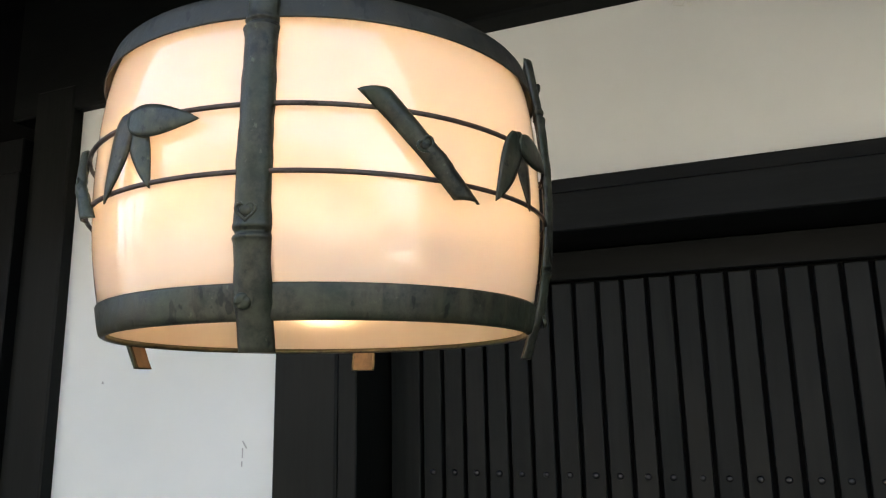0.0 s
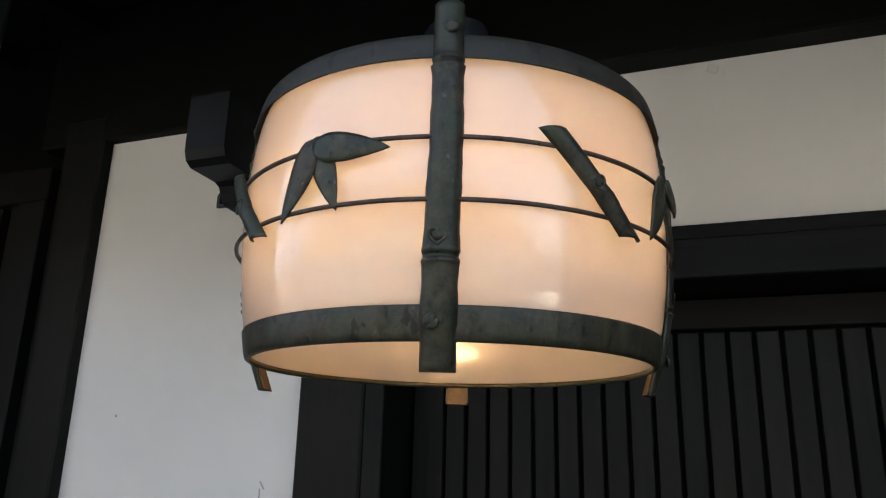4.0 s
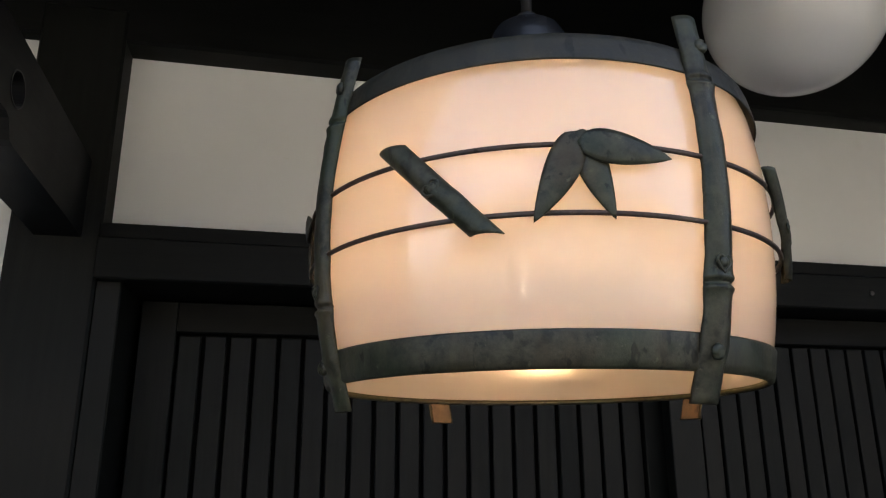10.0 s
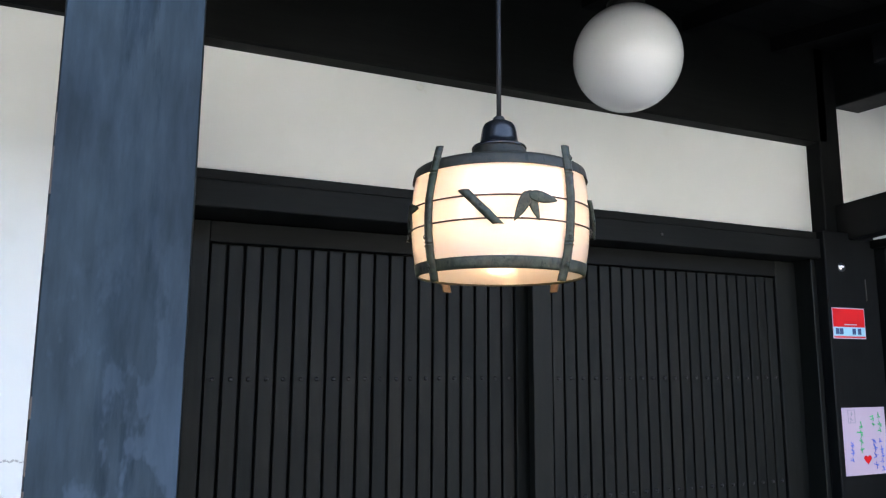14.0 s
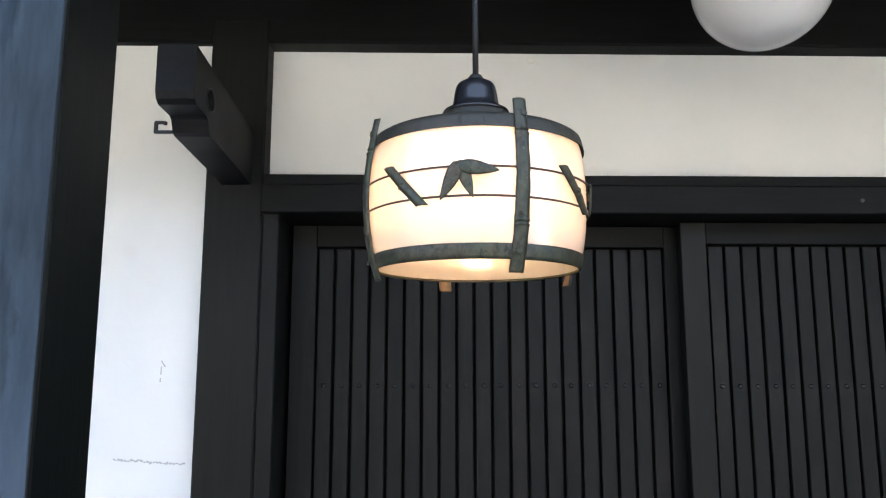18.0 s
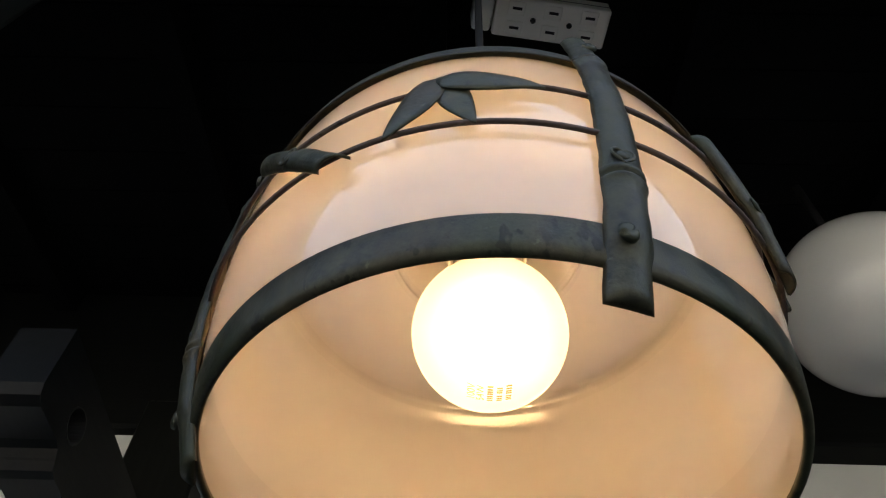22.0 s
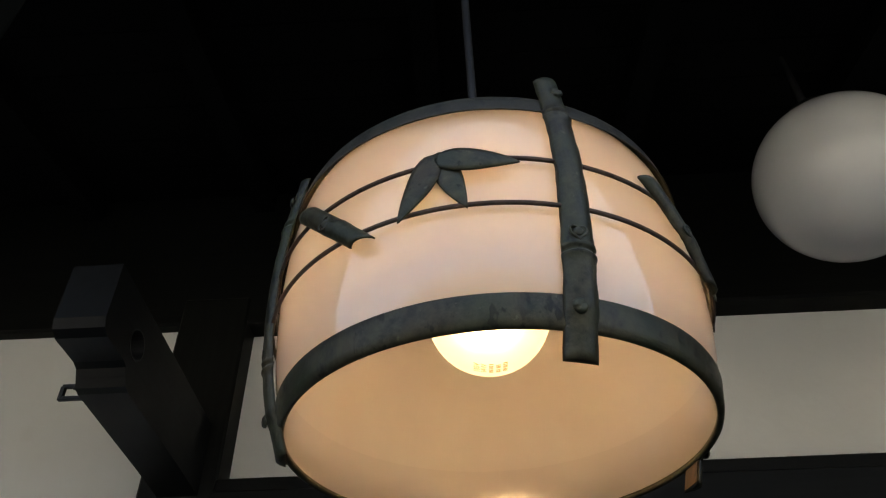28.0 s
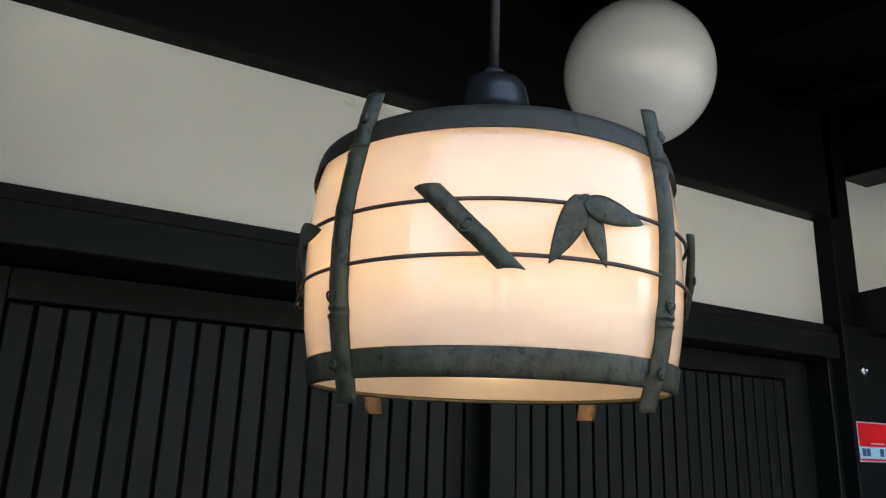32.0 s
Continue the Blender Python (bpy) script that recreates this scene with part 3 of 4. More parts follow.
# ---- sliding doors ----
def sliding_door(name, x0, f0, f1, x1, yf, count, label):
    """Black timber door: stiles, rails, upright slats with shadow gaps, nail rows."""
    d = tagged(new(name), label, "door", "sliding entrance doors", "structure")
    d.location = (x0, yf, 0.10)
    f0, f1, w = f0 - x0, f1 - x0, x1 - x0
    h = 1.935
    top = 1.873
    part("stile", block(0, f0 - 0.002, 0, 0.036, 0, h, 0.002), WOOD, d)
    part("stile", block(f1 + 0.002, w, 0, 0.036, 0, h, 0.002), WOOD, d)
    part("rail", block(f0 - 0.002, f1 + 0.002, 0.001, 0.036, top, h, 0.002), WOOD_X, d)
    part("rail", block(f0 - 0.002, f1 + 0.002, 0.001, 0.036, 0.0, 0.10, 0.002), WOOD_X, d)
    part("backing", block(f0, f1, 0.026, 0.034, 0.10, top, 0), NEAR_BLACK, d)
    pitch = (f1 - f0) / count
    slat = mesh_of("slat", block(-pitch / 2 + 0.0042, pitch / 2 - 0.0042, 0.006, 0.026, 0.10, top - 0.006, 0.0018), WOOD)
    head = mesh_of("nail", lathe([(0.0068, 0.0), (0.0060, 0.0024), (0.0034, 0.0038), (0.0, 0.0042)], 10), NAIL, True)
    for k in range(count):
        x = f0 + pitch * (k + 0.5)
        share("slat", slat, d, pose(x, 0.0012 * math.sin(k * 7.3), 0))
        for z in (0.33, 0.71, 1.095, 1.48):
            share("nail", head, d, pose(x + 0.0015 * math.sin(3 * k), 0.0062, z - 0.002, 90))
    return d


sliding_door("door_1", -0.462, -0.390, 0.612, 0.690, 1.045, 20, "black-stained slatted sliding door, closed, on the rear track")
sliding_door("door_2", 0.640, 0.714, 1.746, 1.858, 0.975, 21, "black-stained slatted sliding door, closed, on the front track")


# ---- bracket arms ----
def bracket_arm(x0, x1, y_end, y_wall, label):
    arm = tagged(new("bracket_arm"), label, "bracket", "eave brackets")
    zt, z1, z2 = 2.300, 2.176, 2.140
    pr = [(y_wall, zt - 0.030), (y_end, zt), (y_end, z1 + 0.024), (y_end + 0.006, z1 + 0.008), (y_end + 0.02, z1), (y_end + 0.085, z1 - 0.001),
          (y_end + 0.098, z1 - 0.006), (y_end + 0.104, z1 - 0.017), (y_end + 0.106, z2 + 0.016), (y_end + 0.112, z2 + 0.004), (y_end + 0.125, z2), (y_wall - 0.12, z2 - 0.012), (y_wall, z2 - 0.02)]
    hy, hz, hr = y_end + (0.110 if x0 < 0 else 0.148), 2.218, 0.0260
    ring = [(hy + hr * math.sin(2 * math.pi * k / 20), hz + hr * math.cos(2 * math.pi * k / 20)) for k in range(21)]
    z_slit = zt - 0.030 * (hy - y_end) / (y_wall - y_end)
    pr = pr[:1] + [(hy, z_slit)] + ring + [(hy, z_slit)] + pr[1:]
    part("arm", outline_solid(pr, "x", x0, x1, 0), WOOD_Y, arm)
    w = x1 - x0 + 0.003
    lining = part("hole_lining", lathe([(0.0261, 0.0), (0.0272, 0.0), (0.0272, 0.0012), (0.0261, 0.003), (0.0261, w - 0.003), (0.0272, w - 0.0012), (0.0272, w), (0.0250, w), (0.0250, 0.0)], 28, True), IRON, arm, "dark iron lining of the bolt hole")
    lining.matrix_basis = pose(x0 - 0.0015, hy, hz, 0, 90, 0)
    return arm


bracket_arm(-0.632, -0.552, 0.405, 0.902, "black-stained carved bracket arm on the door post")
bracket_arm(2.030, 2.100, 0.405, 0.906, "black-stained carved bracket arm with a bolt hole")
hook = tagged(new("iron_hook"), "small black iron hook on the side of the bracket", "hook")
part("bar", block(-0.695, -0.630, 0.588, 0.596, 2.166, 2.173, 0.001), IRON, hook)
part("upright", block(-0.702, -0.694, 0.588, 0.596, 2.166, 2.192, 0.001), IRON, hook)
part("lip", block(-0.700, -0.679, 0.588, 0.596, 2.189, 2.1955, 0.001), IRON, hook)
part("lip_end", lathe([(0.0, -0.005), (0.004, -0.004), (0.005, 0.0), (0.004, 0.004), (0.0, 0.005)], 10), IRON, hook, smooth=True).location = (-0.677, 0.592, 2.1905)

# shutter box east of the door post
box_thing = tagged(new("shutter_box"), "black board shutter box beside the entrance", "cabinet")
part("board_front", block(2.232, 3.9, 0.80, 0.92, 0.06, 2.095, 0.004), WOOD_SHADED, box_thing)
part("cap", block(2.150, 3.93, 0.775, 0.928, 2.095, 2.128, 0.004), WOOD_X, box_thing)
part("edge_batten", block(2.180, 2.232, 0.815, 0.925, 0.06, 2.093, 0.003), WOOD_SHADED, box_thing)
for k in range(4):
    part("batten", block(2.62 + 0.42 * k, 2.645 + 0.42 * k, 0.788, 0.802, 0.06, 2.09, 0.002), WOOD_SHADED, box_thing)


# ---- the lantern: barrel of opal glass bound with bronze bamboo ----
LZ = 1.78
lantern = tagged(new("pendant_lantern"), "barrel-shaped opal glass pendant lantern bound with bronze bamboo, lit", "lantern")
lantern.location = (0, 0, LZ)


def around(phi, r, z):
    a = radians(phi)
    return Vector((r * math.cos(a), r * math.sin(a), z))


def lerp_rows(z, rows):
    zs = [q[0] for q in rows]
    return [float(np.interp(z, zs, [q[c] for q in rows])) for c in range(1, len(rows[0]))]


outer = curve_profile([(0.1452, -0.0002), (0.1493, 0.017), (0.1545, 0.05), (0.1568, 0.09), (0.1556, 0.13), (0.1516, 0.163), (0.1470, 0.1785)], 5)
outer += curve_profile([(0.1440, 0.1815), (0.135, 0.1855), (0.110, 0.1905), (0.08, 0.196), (0.058, 0.202), (0.046, 0.212), (0.042, 0.2335)], 3)
inner = curve_profile([(0.0336, 0.2335), (0.0332, 0.212), (0.0331, 0.2002), (0.0341, 0.1978), (0.0380, 0.1966), (0.0450, 0.1956), (0.0560, 0.1944), (0.0620, 0.1934), (0.0646, 0.1915), (0.0651, 0.1890), (0.0661, 0.1881), (0.0700, 0.1875), (0.076, 0.1867), (0.100, 0.1833), (0.125, 0.1782), (0.1375, 0.1736), (0.1418, 0.1703), (0.1433, 0.1677)], 3)
inner += curve_profile([(0.1443, 0.1648), (0.1490, 0.1565), (0.1515, 0.1465), (0.1529, 0.13), (0.1535, 0.097), (0.1530, 0.072), (0.1505, 0.050), (0.1466, 0.030), (0.1448, 0.019), (0.1439, 0.010), (0.1435, -0.0002)], 5)
shade = part("shade", lathe(outer + inner, 128, True), OPAL, lantern, "warm white opal glass barrel, glowing", True)
shade.data.materials.append(OPAL_INSIDE)
for face in shade.data.polygons:
    c = face.center
    rim = math.hypot(c.x, c.y)
    inside = face.normal.z < -0.2 and c.z > 0.16 and rim < 0.145 or face.normal.x * c.x + face.normal.y * c.y < 0
    polished = c.z < 0.046 or 0.0615 < rim < 0.0690 or 0.139 < rim < 0.1440 and c.z > 0.163
    face.material_index = 1 if inside and not polished else 0

ring_low = [(0.1434, 0.0016), (0.1430, -0.0010), (0.1437, -0.0022), (0.1454, -0.0025), (0.1475, -0.0012), (0.1487, 0.0026), (0.1509, 0.0160), (0.1504, 0.0172), (0.1494, 0.0172), (0.1487, 0.0150), (0.1468, 0.0038), (0.1455, -0.0005), (0.1444, -0.0008)]
part("bottom_ring", lathe(ring_low, 128, True), BRONZE, lantern, "mottled green-grey bronze bottom ring", True)
ring_top = [(0.1546, 0.1648), (0.1540, 0.1662), (0.1516, 0.1775), (0.1500, 0.1812), (0.1450, 0.1842), (0.138, 0.1862), (0.138, 0.1880), (0.146, 0.1862), (0.1512, 0.1828), (0.1528, 0.1780), (0.1553, 0.1662), (0.1554, 0.1648)]
part("top_ring", lathe(ring_top, 128, True), BRONZE_TOP, lantern, "dark bronze top ring", True)


def hoop(z, r=0.1600, w=0.0015):
    return lathe([(r + w * math.cos(q), z + w * math.sin(q)) for q in [2 * math.pi * k / 8 for k in range(8)]], 128, True)


part("wire_hoop", hoop(0.1120), BRONZE_DARK, lantern, smooth=True)
part("wire_hoop", hoop(0.0745), BRONZE_DARK, lantern, smooth=True)
# crest line of the staves: height and radius
CREST = [(-0.0185, 0.1462), (0.0, 0.1522), (0.0075, 0.1560), (0.03, 0.1606), (0.06, 0.1646), (0.09, 0.1664), (0.12, 0.1662), (0.15, 0.1640), (0.175, 0.1606), (0.204, 0.1562)]


def node_swell(z, centres):
    """Raised bamboo joints with a groove between."""
    s = 0.0
    for c in centres:
        d = (z - c) / 0.0026
        s += 0.0010 * math.exp(-(1.3 * (d - 1.1)) ** 2) + 0.0013 * math.exp(-(1.3 * (d + 1.1)) ** 2) - 0.0010 * math.exp(-(d * 2.0) ** 2)
    return s


def strap(angles, seed):
    """A half-round bronze bamboo stave that follows the barrel."""
    rows, back = [], []
    half = 0.0103
    zs = sorted(set([-0.0185 + 0.2225 * k / 60 for k in range(61)] + [0.0425 + 0.0007 * k for k in range(-6, 7)] + [0.1600 + 0.0008 * k for k in range(-5, 6)]))
    for z in zs:
        phi = lerp_rows(z, angles)[0]
        r = lerp_rows(z, CREST)[0]
        sw = node_swell(z, (0.0425, 0.1600))
        wob = 0.00022 * math.sin(z * 170 + seed) + 0.00016 * math.sin(z * 410 + 2 * seed)
        hw = half * (1.0 - 0.12 * max(0.0, (z - 0.02) / 0.18)) + wob + sw * 0.5
        f, b = [], []
        for k in range(11):
            u = -1 + k / 5
            a = u * 1.18
            x = hw * math.sin(a) / math.sin(1.18)
            drop = 0.0062 * (1 - math.cos(a)) / (1 - math.cos(1.18))
            rr = r + sw - drop + 0.00012 * math.sin(z * 240 + 5 * u + seed)
            q = phi + math.degrees(x / rr)
            f.append(around(q, rr, z))
            b.append(around(phi + math.degrees(x * 0.97 / rr), min(rr - 0.0002, r - 0.0064), z))
        rows.append(f)
        back.append(b)
    return shell(rows, back)


def slotted_screw():
    bm = lathe([(0.0046, 0.0), (0.0045, 0.0012), (0.0038, 0.0022), (0.0024, 0.0028), (0.0, 0.0030)], 20)
    cut = [v for v in bm.verts if abs(v.co.y) < 0.0006 and v.co.z > 0.001]
    for v in cut:
        v.co.z -= 0.0012
    return bm


def heart_knot():
    """The bud scar on a bamboo joint: a raised heart-shaped lip."""
    pts = []
    for k in range(29):
        t = 2 * math.pi * k / 28
        x = 16 * math.sin(t) ** 3
        y = 13 * math.cos(t) - 5 * math.cos(2 * t) - 2 * math.cos(3 * t) - math.cos(4 * t)
        pts.append((x * 0.00033, y * 0.00033, 0.0002))
    bm = tube(pts, 0.00085, 6)
    bmesh.ops.create_icosphere(bm, subdivisions=2, radius=1, matrix=Matrix.LocRotScale((0, 0.0004, 0), None, (0.0034, 0.0032, 0.0014)))
    return bm


SCREW = mesh_of("screw", slotted_screw(), BRONZE, True)
KNOT = mesh_of("bud_scar", heart_knot(), BRONZE, True)


def on_face(phi, r, z, lean=0.0, spin=0.0):
    """A pose on the barrel whose z points outwards and whose y points up."""
    return Matrix.Translation(around(phi, r, z)) @ pose(0, 0, 0, 0, 0, phi) @ pose(0, 0, 0, 90, 0, 90) @ pose(0, 0, 0, -lean, 0, spin)


STAVES = [
    [(-0.0185, -73.3), (0.0, -73.2), (0.0745, -72.5), (0.112, -72.1), (0.204, -72.2)],
    [(-0.0185, -167.3), (0.0075, -165.6), (0.0745, -164.6), (0.112, -163.8), (0.175, -160.3), (0.204, -158.4)],
    [(-0.0185, 107.3), (0.0745, 107.6), (0.204, 108.2)],
    [(-0.0185, 16.3), (0.0745, 17.0), (0.204, 18.0)],
]
for i, st in enumerate(STAVES):
    s = part("stave", strap(st, 1.7 * i), BRONZE, lantern, "half-round bronze bamboo stave with joints", True)
    for z, lean, off in ((0.0070, -14, -1.2), (0.1830, 12, 0.7)):
        share("screw", SCREW, s, on_face(lerp_rows(z, st)[0] + off, lerp_rows(z, CREST)[0] - 0.0008, z, lean, 40 + 37 * i))
    z = 0.0525
    share("bud_scar", KNOT, s, on_face(lerp_rows(z, st)[0] - 0.6, lerp_rows(z, CREST)[0] - 0.0006, z, -5, 0))
    face, rear = [], []
    for z in (-0.0178, -0.012, -0.006, -0.002):
        phi, r = lerp_rows(z, st)[0], lerp_rows(z, CREST)[0]
        face.append([around(phi + math.degrees(0.0088 * u / r), r - 0.0065, z) for u in (-1, -0.5, 0, 0.5, 1)])
        rear.append([around(phi + math.degrees(0.0088 * u / r), r - 0.0072, z) for u in (-1, -0.5, 0, 0.5, 1)])
    part("lining", shell(face, rear), COPPER, s, "brown copper inner face of the stave's tip")


def slip(phi_t, z_t, phi_b, z_b, seed):
    """A slanted slip of bamboo, cut level at both ends."""
    rows, back = [], []
    n = 26
    for i in range(n + 1):
        t = i / n
        z = z_t + 0.0028 + (z_b - 0.0008 - z_t - 0.0028) * t
        phi = phi_t + (phi_b - phi_t) * (z - z_t) / (z_b - z_t)
        d = (t - 0.60) / 0.035
        sw = 0.0010 * math.exp(-(d - 0.9) ** 2) + 0.0010 * math.exp(-(d + 0.9) ** 2) - 0.0008 * math.exp(-(2 * d) ** 2)
        f, b = [], []
        for k in range(9):
            u = -1 + k / 4
            a = u * 1.15
            x = (0.0094 + sw * 0.6) * math.sin(a) / math.sin(1.15)
            rr = 0.1668 + sw - 0.0046 * (1 - math.cos(a)) / (1 - math.cos(1.15)) - 0.0004 * t
            q = phi + math.degrees(x / rr)
            f.append(around(q, rr, z + 0.0009 * u * (1 - t)))
            b.append(around(phi + math.degrees(x * 0.9 / rr), rr - 0.0013, z + 0.0009 * u * (1 - t)))
        rows.append(f)
        back.append(b)
    return shell(rows, back)


def leaf_sheet(phi, z, base, tip, width, lift, seed, curl=0.0):
    """A pointed bronze leaf on the barrel, from base to tip in metres along and up."""
    base, tip = Vector(base), Vector(tip)
    d = tip - base
    n2 = Vector((-d.y, d.x)).normalized()
    rows, back = [], []
    for i in range(15):
        t = i / 14
        w = width * 0.5 * (math.sin(math.pi * min(1.0, t ** 0.62)) ** 0.8) if 0 < t < 1 else 0.0
        f, b = [], []
        for k in range(7):
            u = -1 + k / 3
            p = base + d * t + n2 * (w * u + curl * math.sin(math.pi * t))
            rr = 0.1622 + lift + 0.0012 * (1 - u * u) * math.sin(math.pi * t) - 0.0010 * t * t + 0.0002 * math.sin(9 * t + seed)
            q = phi + math.degrees(p.x / rr)
            f.append(around(q, rr, z + p.y))
            b.append(around(q, rr - 0.0010, z + p.y))
        rows.append(f)
        back.append(b)
    bm = shell(rows, back)
    return bm


for k in range(4):
    turn = 90 * k if k else 0
    turn -= 1.4 if k == 1 else 0
    sl = part("bamboo_slip", slip(-137.6 + turn, 0.1188, -118.8 + turn, 0.0650, k), BRONZE, lantern, "slanted bronze bamboo slip", True)
    share("bud_scar", KNOT, sl, on_face(-128.6 + turn, 0.1660, 0.0915, 0, 40))
    sprig = part("sprig", lathe([(0.0, -0.0012), (0.0040, -0.001), (0.0044, 0.0), (0.0040, 0.0012), (0.0, 0.0016)], 16), BRONZE, lantern, "bronze sprig of three bamboo leaves", True)
    sprig.matrix_basis = on_face(-100.6 + turn, 0.1622, 0.1150)
    inv = sprig.matrix_basis.inverted()
    for base, tip, w, lift, cu in (((0.0004, 0.0020), (0.0152, -0.0440), 0.0168, 0.0, -0.0012), ((-0.0025, 0.0032), (-0.0270, -0.0460), 0.0190, 0.0010, 0.0012), ((-0.0032, -0.0030), (0.0488, -0.0095), 0.0188, 0.0021, -0.0004)):
        bm = leaf_sheet(-100.5 + turn, 0.1150, base, tip, w, lift, k, cu)
        bmesh.ops.transform(bm, matrix=inv, verts=bm.verts)
        part("leaf", bm, BRONZE, sprig, smooth=True)

# holder, cable, lamp
cap = [(0.0, 0.2300), (0.0490, 0.2300), (0.0495, 0.2325), (0.0485, 0.2348), (0.0430, 0.2372), (0.0375, 0.2400), (0.0350, 0.2440), (0.0335, 0.2500), (0.0315, 0.2640), (0.0295, 0.2725), (0.0262, 0.2782), (0.0205, 0.2815), (0.0130, 0.2830), (0.0, 0.2830)]
part("holder_cap", lathe(cap, 64), BAKELITE, lantern, "glossy black bakelite lamp holder cap", True)
part("gallery", lathe([(0.0, 0.2296), (0.0478, 0.2296), (0.0490, 0.2270), (0.0500, 0.2200), (0.0545, 0.2110), (0.0620, 0.2045), (0.0590, 0.2030), (0.0500, 0.2085), (0.0455, 0.2190), (0.0450, 0.2250), (0.0, 0.2250)], 64), BRONZE_TOP, lantern, "dark grey metal gallery that holds the glass", True)
part("cable_gland", lathe([(0.0, 0.2820), (0.0125, 0.2820), (0.0125, 0.2862), (0.0108, 0.2870), (0.0108, 0.2895), (0.0085, 0.2925), (0.0, 0.2925)], 32), RUBBER, lantern)
part("cable", tube([(0.0, 0.0, 0.290), (0.0002, 0, 0.40), (0.0, 0.0004, 0.6), (0.0005, 0.0, 0.8), (0.0, 0.0, 0.985)], 0.0045, 14), RUBBER, lantern, smooth=True)
part("ceiling_rose", lathe([(0.0, 0.945), (0.018, 0.945), (0.032, 0.955), (0.036, 0.97), (0.036, 1.06), (0.0, 1.06)], 32), BAKELITE, lantern, smooth=True)
part("lamp_holder", lathe([(0.0, 0.231), (0.0278, 0.231), (0.0276, 0.1830), (0.0271, 0.1802), (0.0262, 0.1795), (0.0251, 0.1802), (0.0248, 0.206), (0.0, 0.206)], 48), PORCELAIN, lantern, "white porcelain lamp holder", True)

BZ, BR = 0.1082, 0.0475
bulb_prof = [(0.0, BZ - BR)]
for k in range(1, 31):
    a = math.pi * k / 36
    bulb_prof.append((BR * math.sin(a), BZ - BR * math.cos(a)))
bulb_prof += [(0.0228, 0.1552), (0.0226, 0.1580), (0.0230, 0.1640), (0.0236, 0.172), (0.0236, 0.1860), (0.0, 0.187)]
bulb_wall = 0.0012
bulb_prof = bulb_prof[:-1] + [(max(0.0, r - bulb_wall * r / BR), z + bulb_wall * (BZ - z) / BR) for r, z in reversed(bulb_prof[:-1])]
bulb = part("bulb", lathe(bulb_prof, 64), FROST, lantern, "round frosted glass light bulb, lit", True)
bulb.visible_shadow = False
CORE = 0.0210
core = bmesh.new()
bmesh.ops.create_uvsphere(core, u_segments=32, v_segments=24, radius=CORE, matrix=Matrix.Translation((0, 0, BZ)))
bmesh.ops.bisect_plane(core, geom=core.verts[:] + core.edges[:] + core.faces[:], plane_co=(0, 0, BZ + 0.012), plane_no=(0, 0, 1), clear_outer=True)
part("filament_glow", core, glow, bulb, "white-hot glowing core", True)
part("housing", lathe([(0.0, BZ + 0.0123), (0.0160, BZ + 0.0123), (0.0160, BZ + 0.026), (0.0185, 0.152), (0.0205, 0.184), (0.0, 0.184)], 32), PORCELAIN, bulb, "white plastic lamp housing", True)
part("screw_base", lathe([(0.0, 0.1875), (0.0130, 0.1875), (0.0135, 0.190), (0.0130, 0.202), (0.008, 0.205), (0.0, 0.205)], 24), BRASS, bulb, smooth=True)


def bulb_print():
    """Lettering on the bulb's underside, laid on the glass."""
    bm = bmesh.new()
    for text, col in (("100V", 0), ("54W", 1)):
        cu = bpy.data.curves.new("print", "FONT")
        cu.body, cu.size = text, 0.0062
        ob = bpy.data.objects.new("print", cu)
        scene.collection.objects.link(ob)
        me = bpy.data.meshes.new_from_object(ob)
        n0 = len(bm.verts)
        bm.from_mesh(me)
        bm.verts.ensure_lookup_table()
        for v in bm.verts[n0:]:
            v.co.y -= 0.0052 * col
        bpy.data.objects.remove(ob)
        bpy.data.meshes.remove(me)
        bpy.data.curves.remove(cu)
    for col, row in ((2, (0, 0.0018, 0.0034, 0.0056, 0.0072, 0.0090, 0.0112)), (3, (0, 0.0016, 0.0036, 0.0066, 0.0082, 0.0100)), (4, (0.0004, 0.0020, 0.0036, 0.0060, 0.0076, 0.0096, 0.0116))):
        for x in row:
            bmesh.ops.create_grid(bm, x_segments=1, y_segments=1, size=0.5, matrix=Matrix.LocRotScale((x + 0.0008, -0.0052 * col + 0.0018, 0), None, (0.0011, 0.0032, 1)))
    for v in bm.verts:
        x, y = v.co.x, v.co.y
        q = Vector((-0.0095 - y, 0.0075 - x, 0))
        q.z = BZ - math.sqrt(max(1e-9, (BR + 0.00025) ** 2 - q.x ** 2 - q.y ** 2))
        v.co = q
    return bm


part("print", bulb_print(), PRINT, bulb, "small brown lettering on the bulb")

# ---- the unlit globe ----
globe = tagged(new("globe_lamp"), "round white opal glass globe lamp, unlit", "lamp")
globe.location = (0.688, 0.5005, 2.506)
gp = [(0.0, -0.156)] + [(0.156 * math.sin(math.pi * k / 40), -0.156 * math.cos(math.pi * k / 40)) for k in range(1, 37)]
gi = [(0.151 * math.sin(math.pi * k / 40), -0.151 * math.cos(math.pi * k / 40)) for k in range(36, 0, -1)] + [(0.0, -0.151)]
part("globe", lathe(gp + gi, 96), OPAL_GLOBE, globe, "white opal glass globe", True)
part("gallery", lathe([(0.0, 0.143), (0.055, 0.143), (0.058, 0.150), (0.055, 0.170), (0.03, 0.182), (0.012, 0.186), (0.0, 0.186)], 40), RUBBER, globe, smooth=True)
part("stem", tube([(0, 0, 0.18), (0, 0, 0.30), (0, 0, 0.40)], 0.008, 12), RUBBER, globe, smooth=True)

# ---- small things ----
outlet = tagged(new("socket_outlet"), "ivory three-way socket outlet block under the ceiling", "outlet")
outlet.matrix_basis = pose(0.1215, 0.100, 2.728, 0, 0, 7.2)
